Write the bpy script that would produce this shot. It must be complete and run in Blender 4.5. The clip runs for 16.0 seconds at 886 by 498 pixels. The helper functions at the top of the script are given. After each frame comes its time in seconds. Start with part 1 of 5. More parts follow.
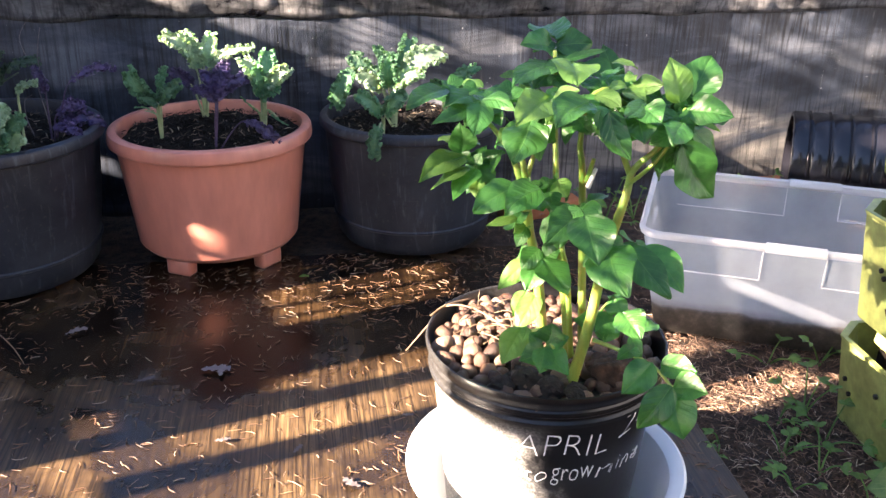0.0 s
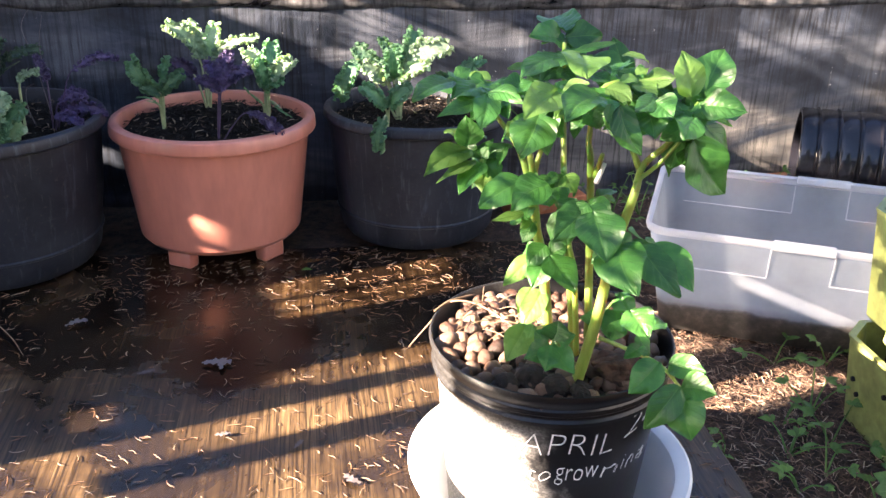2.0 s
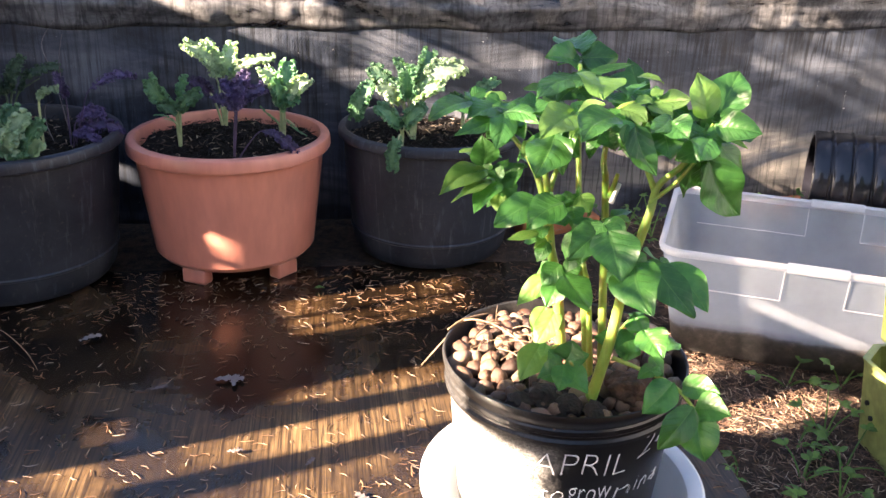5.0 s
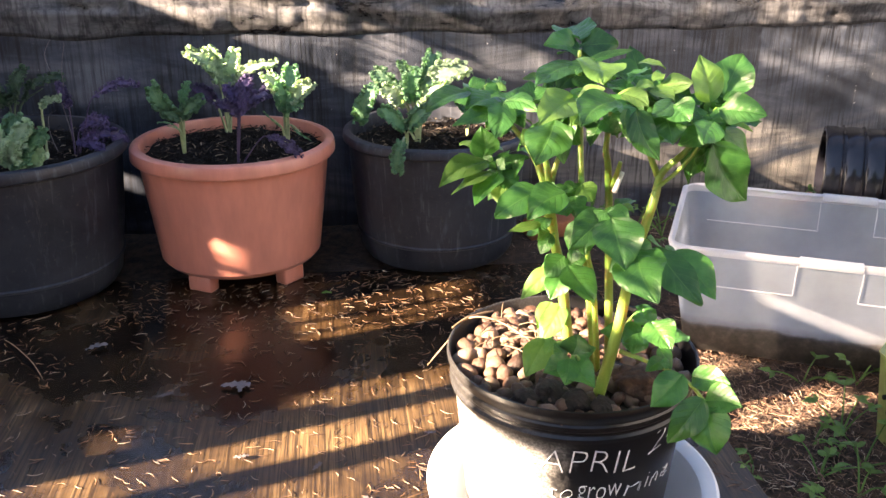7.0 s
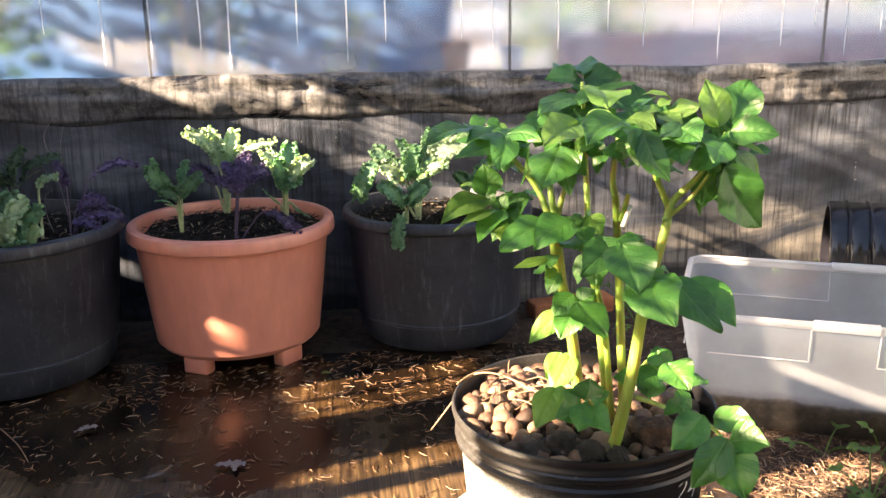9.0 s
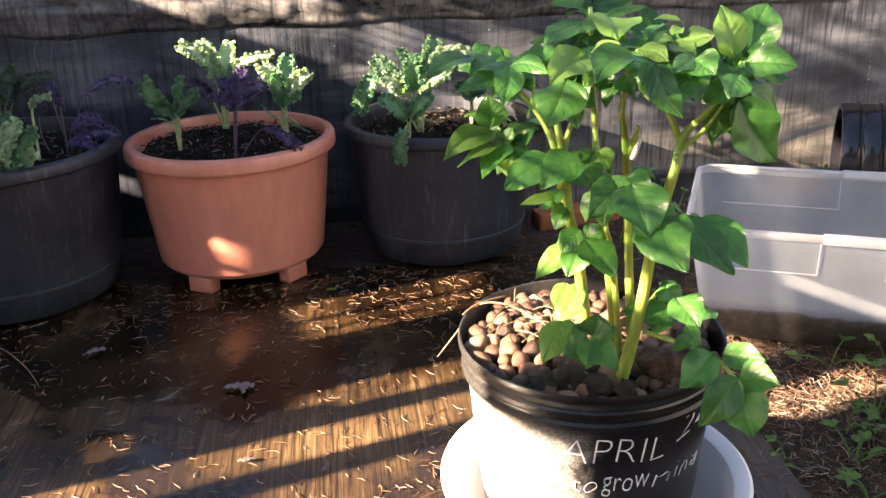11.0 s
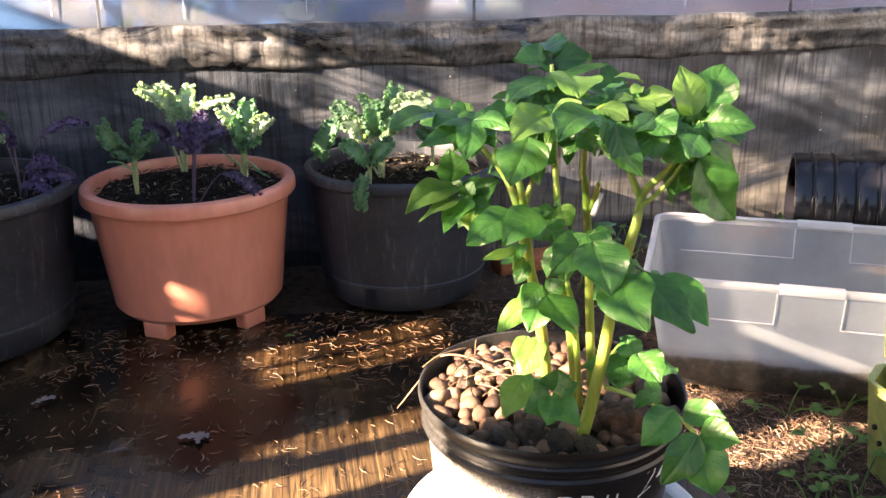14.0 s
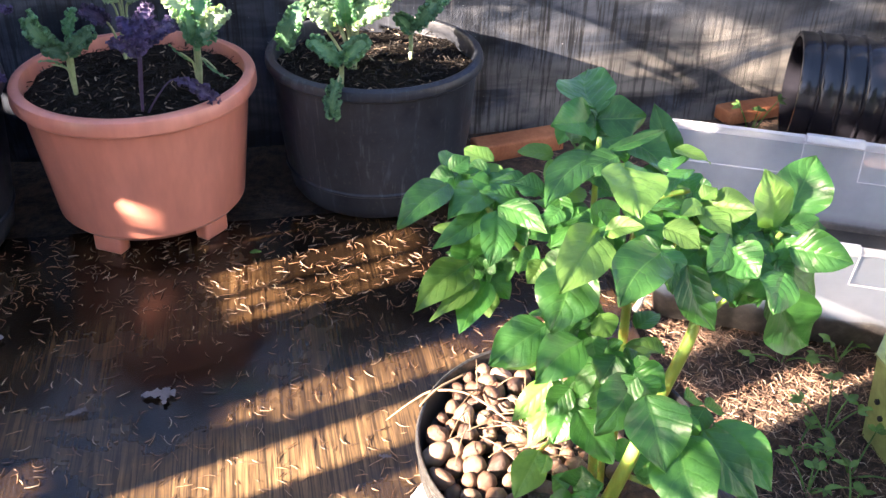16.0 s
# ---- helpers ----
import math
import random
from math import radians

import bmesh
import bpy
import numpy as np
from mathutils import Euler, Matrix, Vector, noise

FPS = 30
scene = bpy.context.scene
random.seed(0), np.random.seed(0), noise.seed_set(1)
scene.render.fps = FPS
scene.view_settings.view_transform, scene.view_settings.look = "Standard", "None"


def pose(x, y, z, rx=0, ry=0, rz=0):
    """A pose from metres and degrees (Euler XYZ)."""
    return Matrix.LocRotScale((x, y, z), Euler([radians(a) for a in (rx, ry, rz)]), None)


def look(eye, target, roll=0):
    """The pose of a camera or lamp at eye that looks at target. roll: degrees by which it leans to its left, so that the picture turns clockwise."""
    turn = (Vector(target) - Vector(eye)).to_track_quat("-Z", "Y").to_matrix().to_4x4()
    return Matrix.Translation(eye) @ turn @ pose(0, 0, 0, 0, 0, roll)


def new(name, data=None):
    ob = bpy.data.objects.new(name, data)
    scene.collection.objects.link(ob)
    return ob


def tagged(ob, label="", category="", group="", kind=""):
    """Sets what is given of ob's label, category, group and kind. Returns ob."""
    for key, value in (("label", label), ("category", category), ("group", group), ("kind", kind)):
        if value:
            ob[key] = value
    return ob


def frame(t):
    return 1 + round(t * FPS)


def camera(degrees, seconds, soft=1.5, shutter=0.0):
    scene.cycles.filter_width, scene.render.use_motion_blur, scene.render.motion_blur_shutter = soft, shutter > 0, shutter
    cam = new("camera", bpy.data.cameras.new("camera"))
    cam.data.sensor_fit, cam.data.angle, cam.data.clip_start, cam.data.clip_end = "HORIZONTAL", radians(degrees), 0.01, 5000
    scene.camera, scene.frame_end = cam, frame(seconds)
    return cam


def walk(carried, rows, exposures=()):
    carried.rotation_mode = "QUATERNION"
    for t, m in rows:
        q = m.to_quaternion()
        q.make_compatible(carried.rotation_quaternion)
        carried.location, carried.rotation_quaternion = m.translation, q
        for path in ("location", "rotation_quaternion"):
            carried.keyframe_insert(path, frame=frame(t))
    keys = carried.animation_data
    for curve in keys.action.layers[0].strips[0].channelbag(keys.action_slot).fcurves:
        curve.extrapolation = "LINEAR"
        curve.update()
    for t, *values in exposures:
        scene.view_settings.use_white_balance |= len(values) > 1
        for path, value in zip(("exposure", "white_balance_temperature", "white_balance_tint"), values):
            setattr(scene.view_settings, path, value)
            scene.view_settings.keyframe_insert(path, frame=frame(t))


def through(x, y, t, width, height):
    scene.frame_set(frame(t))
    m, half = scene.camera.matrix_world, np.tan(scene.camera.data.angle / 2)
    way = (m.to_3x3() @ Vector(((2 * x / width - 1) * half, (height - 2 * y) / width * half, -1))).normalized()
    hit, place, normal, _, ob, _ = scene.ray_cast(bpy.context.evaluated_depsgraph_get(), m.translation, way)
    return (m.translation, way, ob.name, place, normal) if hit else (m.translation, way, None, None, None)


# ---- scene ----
cam = camera(51.4, 16.0)
PATH = [
    (0, (0.153, 0.198, 0.704), (0.015, 2.028, -0.093), 0.8),
    (0.5, (0.155, 0.204, 0.702), (0.059, 2.036, -0.094), 0.6),
    (1, (0.152, 0.201, 0.704), (0.043, 2.041, -0.073), 1.2),
    (1.5, (0.153, 0.206, 0.702), (0.038, 2.039, -0.089), 1.5),
    (2, (0.15, 0.212, 0.699), (0.007, 2.035, -0.11), 1.3),
    (2.5, (0.153, 0.212, 0.698), (-0.002, 2.038, -0.103), 1.3),
    (3, (0.152, 0.21, 0.699), (-0.006, 2.04, -0.094), 1.5),
    (3.5, (0.148, 0.207, 0.7), (-0.016, 2.041, -0.082), 1.7),
    (4, (0.148, 0.208, 0.7), (-0.018, 2.044, -0.077), 1.7),
    (4.5, (0.146, 0.206, 0.7), (-0.021, 2.043, -0.074), 1.7),
    (7, (0.157, 0.217, 0.679), (-0.042, 2.062, -0.068), 0.1),
    (7.5, (0.158, 0.207, 0.665), (-0.055, 2.068, -0.035), 0.0),
    (8, (0.148, 0.194, 0.626), (-0.021, 2.126, 0.138), -0.3),
    (8.2, (0.144, 0.203, 0.617), (-0.028, 2.133, 0.12), -0.3),
    (10.3, (0.174, 0.251, 0.61), (-0.083, 2.146, 0.023), -1.9),
    (10.5, (0.17, 0.258, 0.618), (-0.078, 2.135, -0.029), -1.8),
    (11, (0.152, 0.259, 0.639), (-0.063, 2.106, -0.099), -1.9),
    (11.5, (0.146, 0.267, 0.653), (-0.048, 2.115, -0.086), -3.6),
    (12, (0.138, 0.276, 0.648), (0.031, 2.14, -0.069), -0.6),
    (12.5, (0.143, 0.271, 0.648), (0.021, 2.139, -0.058), -1.5),
    (13, (0.147, 0.262, 0.651), (-0.025, 2.133, -0.034), -1.8),
    (13.5, (0.15, 0.268, 0.648), (0.007, 2.142, -0.035), -1.0),
    (14, (0.15, 0.268, 0.649), (0.022, 2.152, -0.012), -0.6),
    (14.5, (0.146, 0.266, 0.65), (0.008, 2.156, 0.009), -0.6),
    (15, (0.138, 0.329, 0.65), (-0.029, 2.19, -0.064), -2.4),
    (15.5, (0.12, 0.431, 0.693), (0.031, 2.228, -0.182), -0.7),
    (16, (0.095, 0.478, 0.805), (0.083, 2.144, -0.302), 1.9),
]
walk(cam, [(t, look(eye, target, roll)) for t, eye, target, roll in PATH], [(0, 4.0, 6050, 20), (2.5, 4.0, 6100, 20), (4, 4.0, 6300, 20), (7, 4.0, 6700, 20), (8, 4.06, 7200, 15), (10.5, 3.73, 7000, 21), (11.5, 3.79, 6700, 19), (14.5, 3.83, 6850, 19), (15.5, 4.08, 6600, 22), (16, 4.25, 6050, 20)])

# ---- light ----
SUN_ELEV, SUN_DIR = radians(21.5), Vector((0.882, 0.471, 0)).normalized()   # the way the light travels, in plan
world = bpy.data.worlds.new("sky")
scene.world = world
world.use_nodes = True
wn = world.node_tree
sky = wn.nodes.new("ShaderNodeTexSky")
sky.sky_type, sky.sun_disc = "NISHITA", False
sky.sun_elevation, sky.sun_rotation = SUN_ELEV, math.atan2(-SUN_DIR.x, -SUN_DIR.y)
wn.links.new(sky.outputs[0], wn.nodes["Background"].inputs[0])
wn.nodes["Background"].inputs[1].default_value = 0.037
sun = new("sun", bpy.data.lights.new("sun", "SUN"))
sun.data.energy, sun.data.angle, sun.data.color = 5.0, radians(0.5), (1.0, 0.8, 0.56)
down = Vector((SUN_DIR.x * math.cos(SUN_ELEV), SUN_DIR.y * math.cos(SUN_ELEV), -math.sin(SUN_ELEV)))
sun.matrix_world = look((0, 0, 3), Vector((0, 0, 3)) + down)


# ---- materials ----
def shader(name, base=(0.5, 0.5, 0.5), rough=0.5, **more):
    m = bpy.data.materials.new(name)
    m.use_nodes = True
    b = m.node_tree.nodes["Principled BSDF"]
    b.inputs["Base Color"].default_value = (*base, 1)
    b.inputs["Roughness"].default_value = rough
    for key, value in more.items():
        b.inputs[key.replace("_", " ")].default_value = value
    return m, m.node_tree, b


def coords(nt, scale=(1, 1, 1), kind="Object"):
    c, p = nt.nodes.new("ShaderNodeTexCoord"), nt.nodes.new("ShaderNodeMapping")
    p.inputs["Scale"].default_value = scale
    nt.links.new(c.outputs[kind], p.inputs["Vector"])
    return p.outputs[0]


def noise_tex(nt, vec, scale, detail=5, rough=0.6, warp=0.0):
    n = nt.nodes.new("ShaderNodeTexNoise")
    n.inputs["Scale"].default_value, n.inputs["Detail"].default_value = scale, detail
    n.inputs["Roughness"].default_value, n.inputs["Distortion"].default_value = rough, warp
    nt.links.new(vec, n.inputs["Vector"])
    return n.outputs["Fac"]


def ramp(nt, fac, stops):
    r = nt.nodes.new("ShaderNodeValToRGB")
    while len(r.color_ramp.elements) < len(stops):
        r.color_ramp.elements.new(0.5)
    for e, (at, c) in zip(r.color_ramp.elements, stops):
        e.position = at
        e.color = (*c, 1) if len(c) == 3 else c
    nt.links.new(fac, r.inputs[0])
    return r.outputs[0]


def grey(v):
    return (v, v, v)


def mixed(nt, fac, a, b, blend="MIX"):
    x = nt.nodes.new("ShaderNodeMix")
    x.data_type, x.blend_type = "RGBA", blend
    for sock, v in ((x.inputs[0], fac), (x.inputs[6], a), (x.inputs[7], b)):
        if isinstance(v, bpy.types.NodeSocket):
            nt.links.new(v, sock)
        elif isinstance(v, (int, float)):
            sock.default_value = v
        else:
            sock.default_value = (*v, 1)
    return x.outputs[2]


def bump(nt, b, height, strength=0.3, distance=0.002):
    n = nt.nodes.new("ShaderNodeBump")
    n.inputs["Strength"].default_value, n.inputs["Distance"].default_value = strength, distance
    nt.links.new(height, n.inputs["Height"])
    nt.links.new(n.outputs[0], b.inputs["Normal"])


def speckled(name, dark, light, scale=40, rough=0.6, bumps=0.3, dist=0.002, fine=220, stretch=(1, 1, 1), **more):
    """A surface with a broad and a fine variation and relief."""
    m, nt, b = shader(name, light, rough, **more)
    v = coords(nt, stretch)
    broad, grain = noise_tex(nt, v, scale), noise_tex(nt, v, fine, 3)
    col = mixed(nt, ramp(nt, broad, [(0.32, grey(0)), (0.68, grey(1))]), dark, light)
    col = mixed(nt, 0.35, col, ramp(nt, grain, [(0.3, grey(0.35)), (0.7, grey(1.0))]), "MULTIPLY")
    nt.links.new(col, b.inputs["Base Color"])
    bump(nt, b, mixed(nt, 0.5, broad, grain), bumps, dist)
    return m


def plywood():
    m, nt, b = shader("plywood")
    v = coords(nt, (75, 3.2, 1))
    grain = noise_tex(nt, v, 1.6, 8, 0.72, 0.5)
    fine = noise_tex(nt, coords(nt, (240, 5, 1)), 1.5, 4, 0.6, 0.3)
    blotch = noise_tex(nt, coords(nt), 4.5, 5, 0.6, 0.4)
    col = ramp(nt, grain, [(0.3, (0.036, 0.022, 0.01)), (0.5, (0.112, 0.068, 0.03)), (0.72, (0.265, 0.172, 0.08))])
    col = mixed(nt, 0.85, col, ramp(nt, fine, [(0.43, grey(0.18)), (0.5, grey(1))]), "MULTIPLY")
    # damp, algae-dark patches and the drier, paler front
    col = mixed(nt, ramp(nt, blotch, [(0.44, grey(0.92)), (0.64, grey(0.0))]), col, (0.012, 0.008, 0.0055))
    # back of the sheet soaked, front edge dry; the darkening also paints in shade
    sep, soak_shade = nt.nodes.new("ShaderNodeSeparateXYZ"), nt.nodes.new("ShaderNodeMath")
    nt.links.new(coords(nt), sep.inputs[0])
    soak_shade.operation, soak_shade.inputs[1].default_value = "MULTIPLY_ADD", -0.55
    nt.links.new(blotch, soak_shade.inputs[0])
    nt.links.new(sep.outputs[1], soak_shade.inputs[2])
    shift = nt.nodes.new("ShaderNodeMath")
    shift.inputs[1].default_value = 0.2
    nt.links.new(soak_shade.outputs[0], shift.inputs[0])
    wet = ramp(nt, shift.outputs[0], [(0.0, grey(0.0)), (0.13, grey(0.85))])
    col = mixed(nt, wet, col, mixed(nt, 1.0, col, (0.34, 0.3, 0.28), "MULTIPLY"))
    nt.links.new(col, b.inputs["Base Color"])
    dry = ramp(nt, blotch, [(0.4, grey(0.16)), (0.62, grey(0.55))])
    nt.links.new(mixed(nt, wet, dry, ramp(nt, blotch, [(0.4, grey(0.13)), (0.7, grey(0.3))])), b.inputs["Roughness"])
    b.inputs["Specular IOR Level"].default_value = 0.4
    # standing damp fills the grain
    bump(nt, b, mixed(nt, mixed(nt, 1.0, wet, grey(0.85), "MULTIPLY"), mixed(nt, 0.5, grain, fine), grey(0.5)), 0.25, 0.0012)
    return m


def sheeting():
    """Black polythene gone dusty, with fine upright creases, water runs and beads of damp."""
    m, nt, b = shader("black_sheeting", rough=0.42)
    streak = noise_tex(nt, coords(nt, (120, 120, 4.5)), 1.3, 4, 0.6, 0.5)
    runs = noise_tex(nt, coords(nt, (150, 150, 5)), 1.2, 3, 0.6, 0.4)
    folds = noise_tex(nt, coords(nt, (2.2, 2.2, 9)), 1.5, 4, 0.55, 1.2)
    broad = noise_tex(nt, coords(nt, (1.6, 1.6, 3.2)), 2.4, 6, 0.65, 0.8)
    beads = noise_tex(nt, coords(nt), 380, 2)
    col = ramp(nt, broad, [(0.36, (0.008, 0.011, 0.018)), (0.52, (0.031, 0.039, 0.056)), (0.68, (0.09, 0.102, 0.128))])
    col = mixed(nt, ramp(nt, folds, [(0.5, grey(0.0)), (0.72, grey(0.6))]), col, (0.16, 0.17, 0.19))
    where = noise_tex(nt, coords(nt, (3, 3, 5)), 1.3, 3, 0.5)
    col = mixed(nt, ramp(nt, where, [(0.36, grey(0.2)), (0.58, grey(1.0))]), col, mixed(nt, 1.0, col, ramp(nt, streak, [(0.38, grey(0.2)), (0.54, grey(1.0))]), "MULTIPLY"))
    col = mixed(nt, ramp(nt, runs, [(0.64, grey(0.0)), (0.8, grey(0.3))]), col, (0.24, 0.23, 0.21))
    # scattered white specks: droplet glints put into the colour
    col = mixed(nt, ramp(nt, noise_tex(nt, coords(nt, (1, 1, 0.8)), 170, 2, 0.5), [(0.75, grey(0)), (0.78, grey(0.6))]), col, (0.5, 0.5, 0.49))
    # tan foot towards +x, painted to brighten the sunlit patch of the sheeting
    sep = nt.nodes.new("ShaderNodeSeparateXYZ")
    nt.links.new(coords(nt), sep.inputs[0])
    sunlit_foot = mixed(nt, 1.0, ramp(nt, sep.outputs[2], [(0.12, grey(1)), (0.22, grey(0))]), ramp(nt, sep.outputs[0], [(0.02, grey(0)), (0.2, grey(1))]), "MULTIPLY")
    sunlit_foot = mixed(nt, 1.0, sunlit_foot, ramp(nt, folds, [(0.38, grey(0)), (0.6, grey(0.65))]), "MULTIPLY")
    col = mixed(nt, sunlit_foot, col, mixed(nt, 1.0, (0.26, 0.24, 0.205), ramp(nt, streak, [(0.36, grey(0.3)), (0.5, grey(1.0))]), "MULTIPLY"))
    nt.links.new(col, b.inputs["Base Color"])
    nt.links.new(ramp(nt, broad, [(0.35, grey(0.28)), (0.7, grey(0.55))]), b.inputs["Roughness"])
    bump(nt, b, mixed(nt, 0.4, mixed(nt, 0.5, folds, streak), beads), 0.5, 0.005)
    return m


def rolled():
    """Rolled-over sheeting, grimy, with mud dried on it and water runs down its face."""
    m, nt, b = shader("rolled_sheeting", rough=0.36)
    blots = noise_tex(nt, coords(nt, (2.2, 2.2, 6)), 4, 6, 0.65, 0.6)
    runs = noise_tex(nt, coords(nt, (85, 85, 7)), 1.3, 4, 0.6, 0.5)
    wrinkle = noise_tex(nt, coords(nt, (3, 3, 16)), 3, 5, 0.6, 1.2)
    beads = noise_tex(nt, coords(nt), 260, 2)
    col = ramp(nt, blots, [(0.34, (0.005, 0.0055, 0.008)), (0.48, (0.085, 0.086, 0.09)), (0.68, (0.21, 0.208, 0.21))])
    col = mixed(nt, 0.8, col, ramp(nt, runs, [(0.38, grey(0.25)), (0.56, grey(1.0))]), "MULTIPLY")
    col = mixed(nt, ramp(nt, wrinkle, [(0.34, grey(0.35)), (0.48, grey(0.0))]), col, (0.008, 0.008, 0.01))
    nt.links.new(col, b.inputs["Base Color"])
    nt.links.new(ramp(nt, blots, [(0.35, grey(0.24)), (0.7, grey(0.5))]), b.inputs["Roughness"])
    bump(nt, b, mixed(nt, 0.15, mixed(nt, 0.4, wrinkle, runs), beads), 0.3, 0.004)
    return m


def scuffed(name, black, dust_glare):
    """Black plastic with lime dust and painted sun glare on its lower side."""
    m, nt, b = shader(name, black, 0.33, Specular_IOR_Level=0.35)
    v = coords(nt)
    cloud, specks = noise_tex(nt, v, 16, 5, 0.65), noise_tex(nt, v, 420, 3, 0.7)
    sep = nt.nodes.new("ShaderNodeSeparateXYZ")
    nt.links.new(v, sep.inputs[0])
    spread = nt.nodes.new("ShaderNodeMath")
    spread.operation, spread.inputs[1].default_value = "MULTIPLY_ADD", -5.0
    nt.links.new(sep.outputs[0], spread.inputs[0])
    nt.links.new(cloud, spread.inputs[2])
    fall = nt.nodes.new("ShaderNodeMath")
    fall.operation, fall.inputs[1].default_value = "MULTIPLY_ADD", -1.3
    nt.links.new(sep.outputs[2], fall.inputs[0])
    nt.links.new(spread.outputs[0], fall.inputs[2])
    # spread towards -x, the sunward side, so the colour carries the glare too
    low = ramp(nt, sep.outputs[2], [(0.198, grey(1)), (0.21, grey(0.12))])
    glare_film = mixed(nt, 1.0, ramp(nt, fall.outputs[0], [(0.2, grey(0.0)), (0.48, grey(1.0))]), low, "MULTIPLY")
    glare_film = mixed(nt, 0.8, glare_film, ramp(nt, specks, [(0.4, grey(0.15)), (0.62, grey(1))]), "MULTIPLY")
    nt.links.new(mixed(nt, glare_film, black, dust_glare), b.inputs["Base Color"])
    nt.links.new(ramp(nt, glare_film, [(0.0, grey(0.3)), (0.6, grey(0.65))]), b.inputs["Roughness"])
    bump(nt, b, specks, 0.15, 0.001)
    return m


def scratched(name):
    """Old black tub plastic: chalky upright scuffs, splashes of earth and a dull bloom."""
    m, nt, b = shader(name, (0.01, 0.012, 0.016), 0.5, Specular_IOR_Level=0.35)
    v = coords(nt)
    bloom = noise_tex(nt, v, 8, 6, 0.7, 0.5)
    scuff = noise_tex(nt, coords(nt, (38, 38, 5)), 1.6, 5, 0.7, 0.3)
    spots = noise_tex(nt, v, 110, 4, 0.7)
    col = ramp(nt, bloom, [(0.35, (0.007, 0.0095, 0.016)), (0.68, (0.032, 0.037, 0.048))])
    col = mixed(nt, ramp(nt, scuff, [(0.56, grey(0)), (0.74, grey(0.7))]), col, (0.08, 0.09, 0.115))
    col = mixed(nt, ramp(nt, spots, [(0.6, grey(0)), (0.72, grey(0.45))]), col, (0.09, 0.08, 0.066))
    drips = noise_tex(nt, coords(nt, (95, 95, 3)), 1.3, 3, 0.6, 0.25)
    rubs = noise_tex(nt, coords(nt, (9, 9, 150)), 1.2, 4, 0.65, 0.3)
    patchy = ramp(nt, noise_tex(nt, v, 13, 3, 0.6), [(0.45, grey(0)), (0.62, grey(1))])
    col = mixed(nt, mixed(nt, 1.0, ramp(nt, drips, [(0.6, grey(0)), (0.72, grey(0.6))]), patchy, "MULTIPLY"), col, (0.125, 0.13, 0.135))
    col = mixed(nt, mixed(nt, 1.0, ramp(nt, rubs, [(0.64, grey(0)), (0.76, grey(0.25))]), patchy, "MULTIPLY"), col, (0.15, 0.145, 0.14))
    nt.links.new(col, b.inputs["Base Color"])
    nt.links.new(ramp(nt, bloom, [(0.35, grey(0.34)), (0.68, grey(0.66))]), b.inputs["Roughness"])
    bump(nt, b, mixed(nt, 0.5, scuff, spots), 0.25, 0.001)
    return m


